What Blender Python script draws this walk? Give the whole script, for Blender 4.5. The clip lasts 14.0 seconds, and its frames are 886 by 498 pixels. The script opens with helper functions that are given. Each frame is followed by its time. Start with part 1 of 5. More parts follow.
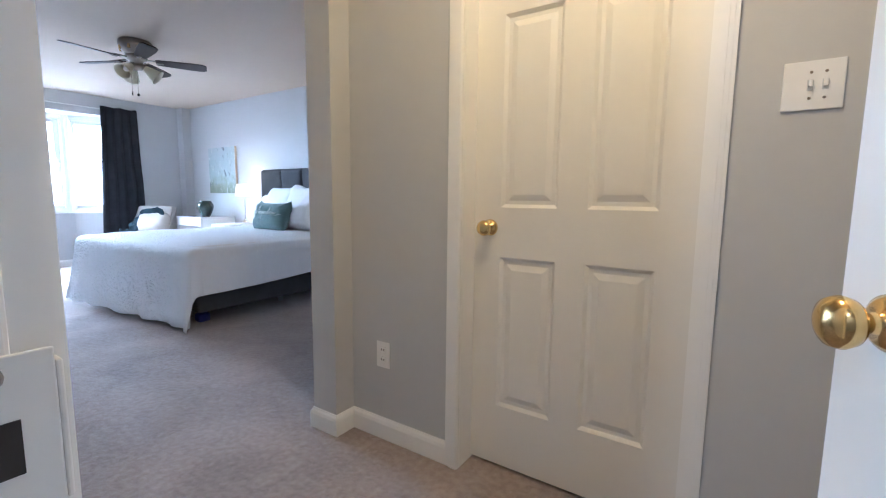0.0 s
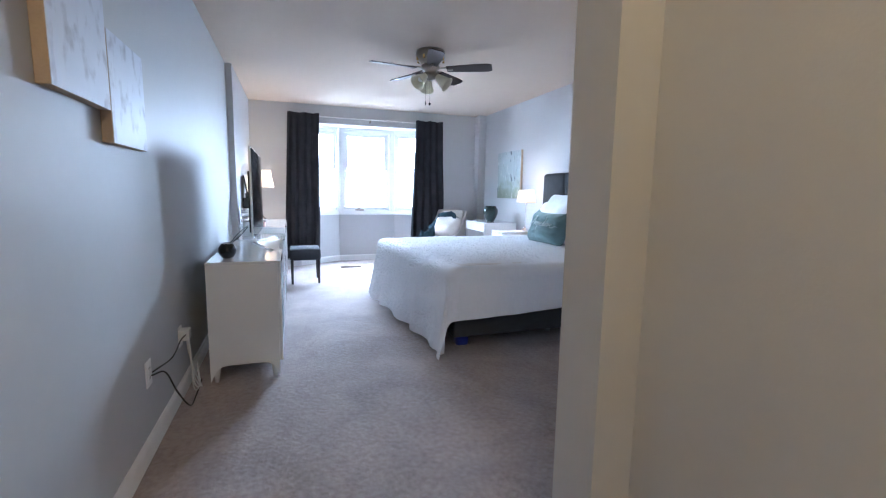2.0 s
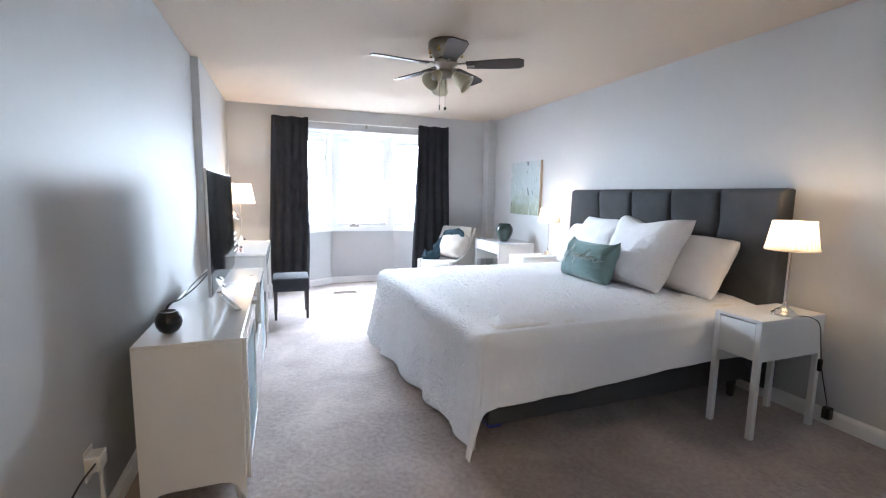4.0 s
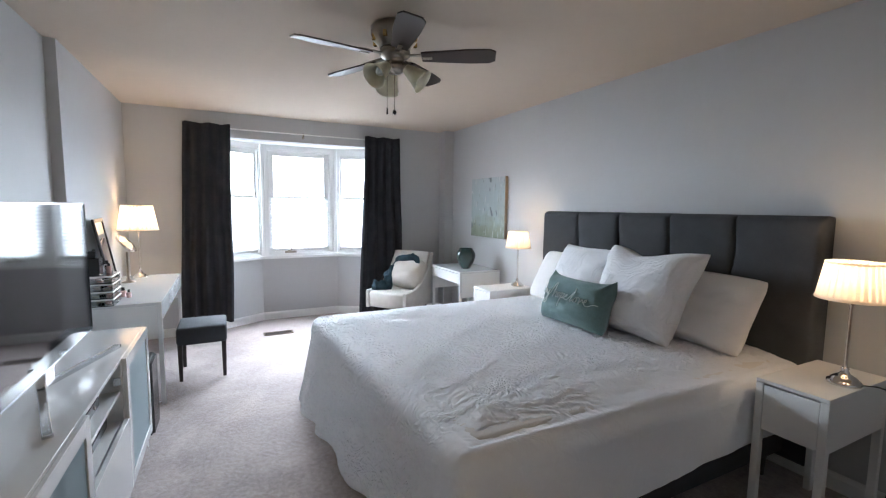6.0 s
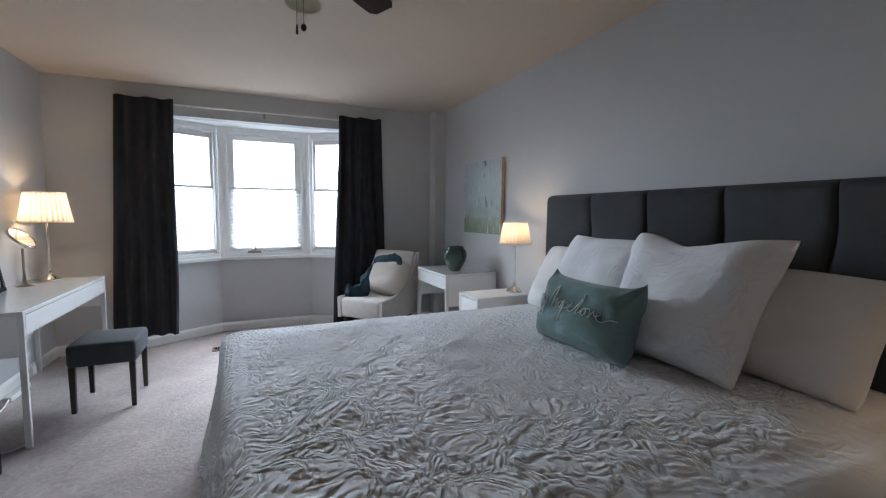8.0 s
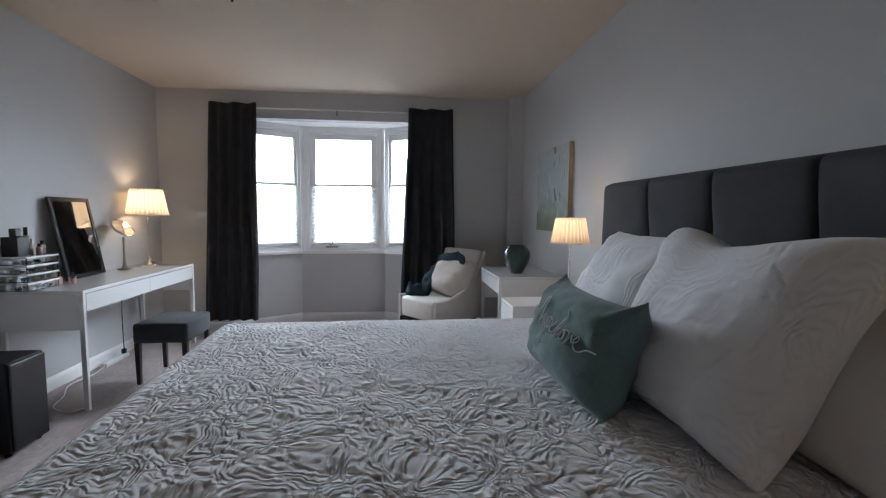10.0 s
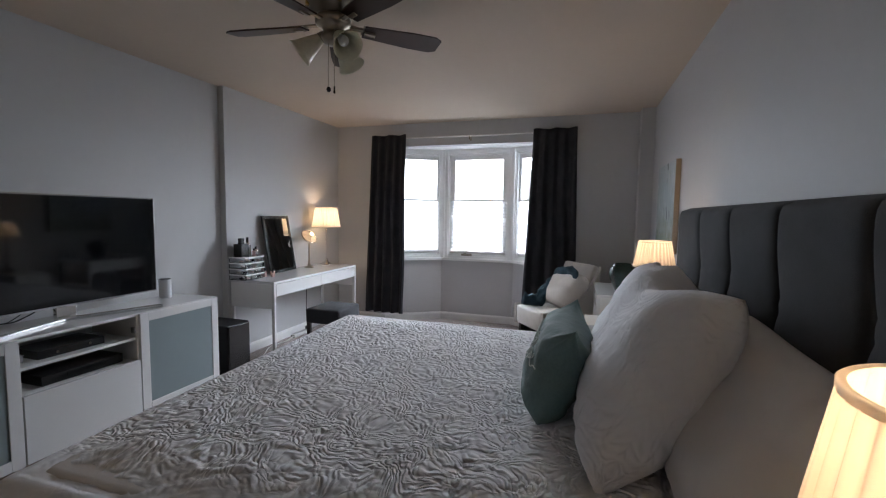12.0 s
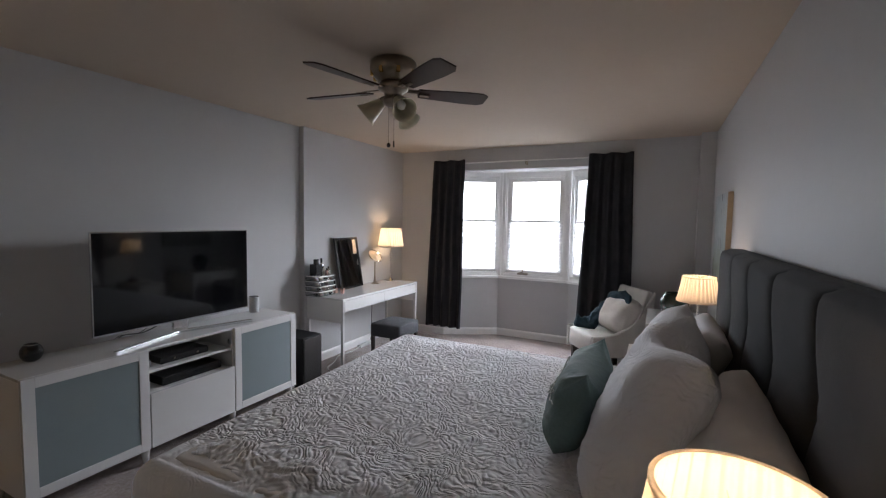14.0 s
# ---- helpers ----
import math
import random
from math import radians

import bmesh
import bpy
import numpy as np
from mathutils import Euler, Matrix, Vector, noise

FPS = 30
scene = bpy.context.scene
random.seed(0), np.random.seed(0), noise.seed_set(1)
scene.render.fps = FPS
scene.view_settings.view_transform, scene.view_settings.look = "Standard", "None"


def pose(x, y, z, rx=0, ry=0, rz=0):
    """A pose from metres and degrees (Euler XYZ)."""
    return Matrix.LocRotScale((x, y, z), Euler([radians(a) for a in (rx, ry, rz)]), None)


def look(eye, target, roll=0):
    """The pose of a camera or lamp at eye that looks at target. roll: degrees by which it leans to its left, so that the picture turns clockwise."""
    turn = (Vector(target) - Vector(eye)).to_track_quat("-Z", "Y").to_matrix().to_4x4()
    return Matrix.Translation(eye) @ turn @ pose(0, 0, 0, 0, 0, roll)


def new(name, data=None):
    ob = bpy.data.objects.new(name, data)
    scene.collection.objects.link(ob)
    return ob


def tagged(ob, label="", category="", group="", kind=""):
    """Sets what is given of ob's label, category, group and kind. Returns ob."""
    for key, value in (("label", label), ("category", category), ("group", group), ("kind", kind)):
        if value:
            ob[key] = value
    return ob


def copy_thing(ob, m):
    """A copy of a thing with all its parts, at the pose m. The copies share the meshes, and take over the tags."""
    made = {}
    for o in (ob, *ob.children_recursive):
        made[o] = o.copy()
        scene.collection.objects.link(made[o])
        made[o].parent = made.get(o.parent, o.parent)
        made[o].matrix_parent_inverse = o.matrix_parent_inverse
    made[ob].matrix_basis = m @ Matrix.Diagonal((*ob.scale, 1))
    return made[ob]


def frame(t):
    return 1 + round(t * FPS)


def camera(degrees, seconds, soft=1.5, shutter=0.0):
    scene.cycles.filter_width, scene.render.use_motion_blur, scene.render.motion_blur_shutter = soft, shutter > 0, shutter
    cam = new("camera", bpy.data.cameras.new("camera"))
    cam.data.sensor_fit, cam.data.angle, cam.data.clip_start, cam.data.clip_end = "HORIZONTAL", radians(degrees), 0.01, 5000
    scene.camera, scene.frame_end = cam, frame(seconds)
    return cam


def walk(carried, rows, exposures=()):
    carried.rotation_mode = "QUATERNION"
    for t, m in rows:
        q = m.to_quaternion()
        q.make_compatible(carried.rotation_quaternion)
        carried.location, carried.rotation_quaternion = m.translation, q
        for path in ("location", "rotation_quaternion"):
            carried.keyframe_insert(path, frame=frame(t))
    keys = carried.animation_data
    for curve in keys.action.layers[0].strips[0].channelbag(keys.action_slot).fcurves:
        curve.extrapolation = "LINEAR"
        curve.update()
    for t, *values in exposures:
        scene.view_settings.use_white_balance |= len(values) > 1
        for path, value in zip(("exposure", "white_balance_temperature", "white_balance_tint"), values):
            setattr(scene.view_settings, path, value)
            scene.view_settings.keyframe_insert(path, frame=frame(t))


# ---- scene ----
cam = camera(91.1, 14.0, 1.2)
PATH = [
    (0, (0.074, 0.282, 1.069), (-1.028, 1.935, 0.833), 0.6),
    (0.5, (-0.036, 0.551, 1.082), (-1.432, 1.962, 0.833), 0.6),
    (1, (-0.19, 0.743, 1.092), (-1.842, 1.842, 0.837), 0.8),
    (1.5, (-0.348, 0.864, 1.123), (-2.159, 1.673, 0.867), 0.7),
    (2, (-0.596, 0.932, 1.162), (-2.469, 1.587, 0.907), 0.9),
    (4.3, (-1.563, 1.039, 1.376), (-3.418, 1.744, 1.132), 1.0),
    (4.5, (-1.63, 1.056, 1.395), (-3.475, 1.788, 1.153), 0.8),
    (5, (-1.822, 1.114, 1.431), (-3.64, 1.913, 1.196), 0.9),
    (5.5, (-2.018, 1.196, 1.461), (-3.814, 2.049, 1.249), 0.6),
    (6, (-2.202, 1.299, 1.447), (-3.984, 2.187, 1.257), 0.6),
    (6.5, (-2.388, 1.481, 1.407), (-4.172, 2.369, 1.23), 0.6),
    (7, (-2.565, 1.637, 1.368), (-4.35, 2.525, 1.2), 0.4),
    (9.5, (-2.998, 2.548, 1.206), (-4.942, 2.992, 1.048), 0.5),
    (10, (-2.998, 2.751, 1.236), (-4.98, 2.968, 1.077), 0.5),
    (10.5, (-2.939, 2.95, 1.26), (-4.931, 2.864, 1.105), 0.7),
    (11, (-2.851, 3.094, 1.284), (-4.82, 2.777, 1.126), 0.8),
    (11.5, (-2.751, 3.247, 1.322), (-4.688, 2.775, 1.172), 0.9),
    (12, (-2.658, 3.413, 1.368), (-4.56, 2.815, 1.211), 0.8),
    (12.5, (-2.574, 3.501, 1.434), (-4.429, 2.771, 1.268), 0.7),
    (13, (-2.533, 3.558, 1.495), (-4.346, 2.729, 1.323), 0.9),
    (13.5, (-2.485, 3.607, 1.541), (-4.277, 2.732, 1.386), 0.9),
    (14, (-2.453, 3.62, 1.559), (-4.242, 2.736, 1.424), 1.0),
]
EXPOSURES = [(0.0, 1.02, 5050, 9), (1.0, 0.98, 4950, 10), (2.0, 0.72, 5200, 10), (4.3, 0.95, 6050, 10), (5.5, 0.42, 6200, 10), (7.0, -0.42, 6150, 10), (9.5, -1.0, 6300, 11), (11.5, -1.02, 6450, 13), (14.0, -0.98, 6750, 16)]
walk(cam, [(t, look(eye, target, roll)) for t, eye, target, roll in PATH], EXPOSURES)

BACKDROP_GLOW = 2.5
# strengths of the light and a few shared places
WINDOW_POWER, HALL_POWER, LAMP_POWER = 258.0, 16.0, 3.8
NS1 = (-3.285, -3.010, 3.450, 3.995, 0.690)   # nightstand near the entry: x, x, y, y, height
NS2 = (-5.86, -5.56, 3.465, 3.96, 0.678)
LAMP1, LAMP2 = (-3.074, 3.725), (-5.70, 3.872)
DESK2 = (-7.03, -6.32, 3.56, 4.08, 0.745)
CHAIR = (-7.185, 3.185, 0.0, 36.0)           # place and turn of the armchair


# ---- world and large lights ----
world = bpy.data.worlds.new("overcast_sky")
scene.world = world
world.use_nodes = True
wn = world.node_tree.nodes
sky = wn.new("ShaderNodeTexSky")
sky.sky_type = "NISHITA"
sky.sun_disc = False
sky.sun_elevation = radians(42)
sky.sun_rotation = radians(250)
world.node_tree.links.new(sky.outputs[0], wn["Background"].inputs[0])
wn["Background"].inputs[1].default_value = 0.15


def lamp(name, kind, energy, color, m, **more):
    data = bpy.data.lights.new(name, kind)
    data.energy, data.color = energy, color
    for key, value in more.items():
        if key == "size":
            data.size = value
        elif key == "size_y":
            data.size_y = value
        elif key == "radius":
            data.shadow_soft_size = value
        elif key == "spread":
            data.spread = value
        elif key == "angle":
            data.angle = value
    if kind == "AREA":
        data.shape = "RECTANGLE"
    ob = new(name, data)
    ob.matrix_world = m
    return ob


lamp("sun", "SUN", 0.8, (1.0, 0.96, 0.9), look((-20, -6, 18), (0, 0, 0)), angle=radians(12))

# ---- materials ----
def mat(name, color, rough=0.6, metal=0.0, spread=0.06, scale=6.0, bump=0.0, bump_scale=60.0, sheen=0.0, coat=0.0, detail=4.0, spec=0.5):
    """A surface with colour drift at two scales and a fine relief."""
    m = bpy.data.materials.new(name)
    m.use_nodes = True
    nt = m.node_tree
    n, l = nt.nodes, nt.links
    b = n["Principled BSDF"]
    co = n.new("ShaderNodeTexCoord")
    big = n.new("ShaderNodeTexNoise")
    big.inputs["Scale"].default_value = scale
    big.inputs["Detail"].default_value = detail
    l.new(co.outputs["Object"], big.inputs["Vector"])
    fine = n.new("ShaderNodeTexNoise")
    fine.inputs["Scale"].default_value = scale * 14
    fine.inputs["Detail"].default_value = 2
    l.new(co.outputs["Object"], fine.inputs["Vector"])
    add = n.new("ShaderNodeMath")
    add.operation = "MULTIPLY_ADD"
    add.inputs[1].default_value = 0.4
    l.new(fine.outputs["Fac"], add.inputs[0])
    l.new(big.outputs["Fac"], add.inputs[2])
    ramp = n.new("ShaderNodeValToRGB")
    lo = [max(0.0, c * (1 - spread)) for c in color]
    hi = [min(1.0, c * (1 + spread)) for c in color]
    ramp.color_ramp.elements[0].position, ramp.color_ramp.elements[1].position = 0.4, 1.0
    ramp.color_ramp.elements[0].color, ramp.color_ramp.elements[1].color = (*lo, 1), (*hi, 1)
    l.new(add.outputs[0], ramp.inputs[0])
    l.new(ramp.outputs[0], b.inputs["Base Color"])
    b.inputs["Roughness"].default_value = rough
    b.inputs["Metallic"].default_value = metal
    b.inputs["Specular IOR Level"].default_value = spec
    b.inputs["Sheen Weight"].default_value = sheen
    b.inputs["Coat Weight"].default_value = coat
    b.inputs["Coat Roughness"].default_value = 0.06
    if bump:
        tex = n.new("ShaderNodeTexNoise")
        tex.inputs["Scale"].default_value = bump_scale
        tex.inputs["Detail"].default_value = 5
        l.new(co.outputs["Object"], tex.inputs["Vector"])
        bp = n.new("ShaderNodeBump")
        bp.inputs["Strength"].default_value = bump
        bp.inputs["Distance"].default_value = 0.01
        l.new(tex.outputs["Fac"], bp.inputs["Height"])
        l.new(bp.outputs[0], b.inputs["Normal"])
    return m


WALL = mat("wall_paint", (0.505, 0.507, 0.511), 0.58, spread=0.025, scale=1.6, bump=0.05, bump_scale=140, spec=0.3)
# Off-white ceiling; warm lamplight and carpet bounce are put into its tan colour.
CEIL = mat("ceiling_warm_lit", (0.54, 0.455, 0.37), 0.9, spread=0.03, scale=1.2, bump=0.08, bump_scale=180)
TRIM = mat("trim_paint", (0.82, 0.815, 0.80), 0.38, spread=0.02, scale=3)
DOORP = mat("door_paint", (0.76, 0.745, 0.71), 0.42, spread=0.02, scale=2, bump=0.04, bump_scale=90)
LACQ = mat("white_lacquer", (0.76, 0.76, 0.755), 0.12, spread=0.015, scale=2, coat=0.6)
WHITE_MATT = mat("white_foil", (0.79, 0.785, 0.77), 0.36, spread=0.015, scale=3)
FROST = mat("frosted_glass", (0.235, 0.28, 0.295), 0.6, spread=0.02, scale=2, spec=0.12)
STEEL = mat("brushed_nickel", (0.30, 0.265, 0.22), 0.28, 1.0, spread=0.05, scale=8)
CHROME = mat("chrome", (0.78, 0.76, 0.74), 0.08, 1.0, spread=0.02)
BRASS = mat("brass", (0.72, 0.52, 0.22), 0.16, 1.0, spread=0.05)
ALU = mat("aluminium", (0.62, 0.63, 0.64), 0.25, 1.0, spread=0.02)
BLACKP = mat("black_plastic", (0.012, 0.012, 0.013), 0.25, spread=0.1)
BLACKM = mat("black_vinyl", (0.010, 0.010, 0.011), 0.6, spread=0.2, bump=0.06, bump_scale=120, spec=0.2)
DARKWOOD = mat("dark_wood", (0.022, 0.015, 0.012), 0.4, spread=0.25, scale=12)
GREYFAB = mat("charcoal_fabric", (0.060, 0.062, 0.067), 0.95, spread=0.14, scale=9, bump=0.25, bump_scale=420, sheen=0.05, spec=0.15)
STOOLFAB = mat("stool_fabric", (0.036, 0.038, 0.043), 0.9, spread=0.15, scale=9, bump=0.25, bump_scale=420, sheen=0.05, spec=0.2)
CURTAIN = mat("curtain_cloth", (0.030, 0.0305, 0.035), 0.95, spread=0.25, scale=5, bump=0.15, bump_scale=300, sheen=0.03, spec=0.1)
CHAIRFAB = mat("chair_linen", (0.50, 0.47, 0.43), 0.9, spread=0.07, scale=14, bump=0.2, bump_scale=380, sheen=0.2)
TEAL = mat("teal_velvet", (0.150, 0.228, 0.228), 0.85, spread=0.2, scale=7, bump=0.3, bump_scale=40, sheen=0.2, spec=0.2)
THROW = mat("throw_knit", (0.026, 0.048, 0.062), 0.95, spread=0.55, scale=11, bump=0.7, bump_scale=110, sheen=0.04, spec=0.1)
CREAM = mat("cream_cloth", (0.50, 0.455, 0.41), 0.9, spread=0.06, scale=9, bump=0.3, bump_scale=60)
LINEN = mat("white_cotton", (0.80, 0.775, 0.76), 0.88, spread=0.02, scale=5, bump=0.22, bump_scale=11, sheen=0.15)
VASEG = mat("green_glaze", (0.018, 0.040, 0.034), 0.10, spread=0.4, scale=9, coat=0.6)
CABLEW = mat("white_cable", (0.7, 0.7, 0.68), 0.45)
CABLEB = mat("black_cable", (0.015, 0.015, 0.015), 0.45)
BLADE = mat("blade_walnut", (0.036, 0.021, 0.016), 0.35, spread=0.35, scale=7, spec=0.35)
FANGLASS = mat("alabaster_glass", (0.62, 0.58, 0.44), 0.3, spread=0.12, scale=16)
BLUE = mat("blue_plastic", (0.02, 0.04, 0.32), 0.4)
WOODEDGE = mat("canvas_edge", (0.46, 0.36, 0.26), 0.8, spread=0.12, scale=12, bump=0.1, bump_scale=200)
VENTM = mat("vent_brown", (0.12, 0.08, 0.055), 0.5, spread=0.1)
THREAD = mat("thread", (0.66, 0.72, 0.70), 0.7)
GREYCYL = mat("grey_mesh", (0.55, 0.56, 0.57), 0.6, bump=0.3, bump_scale=400)
PERFUME = mat("pink_glass", (0.55, 0.36, 0.33), 0.15, coat=0.5)


def node_mat(name):
    m = bpy.data.materials.new(name)
    m.use_nodes = True
    return m, m.node_tree.nodes, m.node_tree.links, m.node_tree.nodes["Principled BSDF"]


def carpet_material():
    m, n, l, b = node_mat("cut_pile_carpet")
    co = n.new("ShaderNodeTexCoord")
    a = n.new("ShaderNodeTexNoise")
    a.inputs["Scale"].default_value, a.inputs["Detail"].default_value = 2.6, 6
    a.inputs["Distortion"].default_value = 0.8
    c = n.new("ShaderNodeTexNoise")
    c.inputs["Scale"].default_value, c.inputs["Detail"].default_value = 38, 5
    f = n.new("ShaderNodeTexNoise")
    f.inputs["Scale"].default_value, f.inputs["Detail"].default_value = 260, 2
    for t in (a, c, f):
        l.new(co.outputs["Object"], t.inputs["Vector"])
    mix = n.new("ShaderNodeMath")
    mix.operation = "MULTIPLY_ADD"
    mix.inputs[1].default_value = 0.9
    l.new(c.outputs["Fac"], mix.inputs[0])
    l.new(a.outputs["Fac"], mix.inputs[2])
    mix2 = n.new("ShaderNodeMath")
    mix2.operation = "MULTIPLY_ADD"
    mix2.inputs[1].default_value = 0.5
    l.new(f.outputs["Fac"], mix2.inputs[0])
    l.new(mix.outputs[0], mix2.inputs[2])
    span = n.new("ShaderNodeMapRange")
    span.inputs[1].default_value, span.inputs[2].default_value = 0.82, 1.62
    l.new(mix2.outputs[0], span.inputs[0])
    r = n.new("ShaderNodeValToRGB")
    r.color_ramp.elements[0].color = (0.19, 0.148, 0.136, 1)
    r.color_ramp.elements[1].color = (0.46, 0.378, 0.352, 1)
    l.new(span.outputs[0], r.inputs[0])
    l.new(r.outputs[0], b.inputs["Base Color"])
    b.inputs["Roughness"].default_value = 1.0
    b.inputs["Sheen Weight"].default_value = 0.35
    bp = n.new("ShaderNodeBump")
    bp.inputs["Strength"].default_value, bp.inputs["Distance"].default_value = 0.55, 0.014
    l.new(mix2.outputs[0], bp.inputs["Height"])
    l.new(bp.outputs[0], b.inputs["Normal"])
    return m


def quilt_material(name, depth, border):
    """White matelasse: small stitched puffs inside large scrolled outlines; the field ends before a plain border."""
    m, n, l, b = node_mat(name)
    co = n.new("ShaderNodeTexCoord")

    def math_node(kind, a, c, d=None):
        k = n.new("ShaderNodeMath")
        k.operation = kind
        for i, v in enumerate((a, c, d)):
            if v is None:
                continue
            if isinstance(v, (int, float)):
                k.inputs[i].default_value = v
            else:
                l.new(v, k.inputs[i])
        return k.outputs[0]

    def warped(scale, amount, source):
        w = n.new("ShaderNodeTexNoise")
        w.inputs["Scale"].default_value, w.inputs["Detail"].default_value = scale, 1.5
        l.new(source, w.inputs["Vector"])
        v = n.new("ShaderNodeVectorMath")
        v.operation = "MULTIPLY_ADD"
        v.inputs[1].default_value = (amount, amount, 0.0)
        l.new(w.outputs["Color"], v.inputs[0])
        l.new(source, v.inputs[2])
        return v.outputs[0], w.outputs["Fac"]

    uv = co.outputs["UV"]
    broad, drift = warped(4.5, 0.20, uv)
    curly, _ = warped(15.0, 0.060, broad)
    cell = n.new("ShaderNodeTexVoronoi")
    cell.feature = "F1"
    cell.inputs["Scale"].default_value = 6.5
    l.new(curly, cell.inputs["Vector"])
    echo = math_node("SINE", math_node("MULTIPLY", cell.outputs["Distance"], 58.0), 0.0)
    puff = n.new("ShaderNodeTexVoronoi")
    puff.feature = "SMOOTH_F1"
    puff.inputs["Scale"].default_value = 48.0
    puff.inputs["Smoothness"].default_value = 0.35
    l.new(curly, puff.inputs["Vector"])
    fine = n.new("ShaderNodeTexNoise")
    fine.noise_type = "RIDGED_MULTIFRACTAL"
    fine.inputs["Scale"].default_value, fine.inputs["Detail"].default_value = 30, 4
    fine.inputs["Distortion"].default_value = 0.5
    l.new(curly, fine.inputs["Vector"])
    height = math_node("MULTIPLY_ADD", echo, 0.15, math_node("MULTIPLY", puff.outputs["Distance"], -0.9))
    height = math_node("MULTIPLY_ADD", fine.outputs["Fac"], 0.75, height)
    bp = n.new("ShaderNodeBump")
    bp.inputs["Strength"].default_value, bp.inputs["Distance"].default_value = 1.0, depth
    sep = n.new("ShaderNodeSeparateXYZ")
    l.new(uv, sep.inputs[0])
    edge = math_node("MULTIPLY_ADD", drift, 0.16, sep.outputs["X"])
    field = n.new("ShaderNodeMapRange")
    field.inputs[1].default_value, field.inputs[2].default_value = border, border + 0.14
    field.inputs[3].default_value, field.inputs[4].default_value = 1.0, 0.06
    l.new(edge, field.inputs[0])
    l.new(math_node("MULTIPLY", height, field.outputs[0]), bp.inputs["Height"])
    l.new(bp.outputs[0], b.inputs["Normal"])
    r = n.new("ShaderNodeValToRGB")
    r.color_ramp.elements[0].color, r.color_ramp.elements[1].color = (0.85, 0.86, 0.895, 1), (0.90, 0.91, 0.94, 1)
    l.new(fine.outputs["Fac"], r.inputs[0])
    l.new(r.outputs[0], b.inputs["Base Color"])
    b.inputs["Roughness"].default_value = 0.85
    b.inputs["Sheen Weight"].default_value = 0.15
    return m


def glass_material(name, color, rough=0.0):
    m, n, l, b = node_mat(name)
    b.inputs["Base Color"].default_value = (*color, 1)
    b.inputs["Roughness"].default_value = rough
    b.inputs["Transmission Weight"].default_value = 1.0
    b.inputs["IOR"].default_value = 1.45
    return m


def cloth_light_material(name, color, through_part, clear):
    """Thin cloth that lets light through: diffuse, translucent and partly open weave."""
    m, n, l, b = node_mat(name)
    out = n["Material Output"]
    dif = n.new("ShaderNodeBsdfDiffuse")
    tra = n.new("ShaderNodeBsdfTranslucent")
    opn = n.new("ShaderNodeBsdfTransparent")
    co = n.new("ShaderNodeTexCoord")
    tex = n.new("ShaderNodeTexNoise")
    tex.inputs["Scale"].default_value = 30
    l.new(co.outputs["Object"], tex.inputs["Vector"])
    r = n.new("ShaderNodeValToRGB")
    r.color_ramp.elements[0].color = (*[c * 0.93 for c in color], 1)
    r.color_ramp.elements[1].color = (*color, 1)
    l.new(tex.outputs["Fac"], r.inputs[0])
    l.new(r.outputs[0], dif.inputs[0])
    l.new(r.outputs[0], tra.inputs[0])
    m1, m2 = n.new("ShaderNodeMixShader"), n.new("ShaderNodeMixShader")
    m1.inputs[0].default_value, m2.inputs[0].default_value = through_part, clear
    l.new(dif.outputs[0], m1.inputs[1])
    l.new(tra.outputs[0], m1.inputs[2])
    l.new(m1.outputs[0], m2.inputs[1])
    l.new(opn.outputs[0], m2.inputs[2])
    l.new(m2.outputs[0], out.inputs[0])
    return m


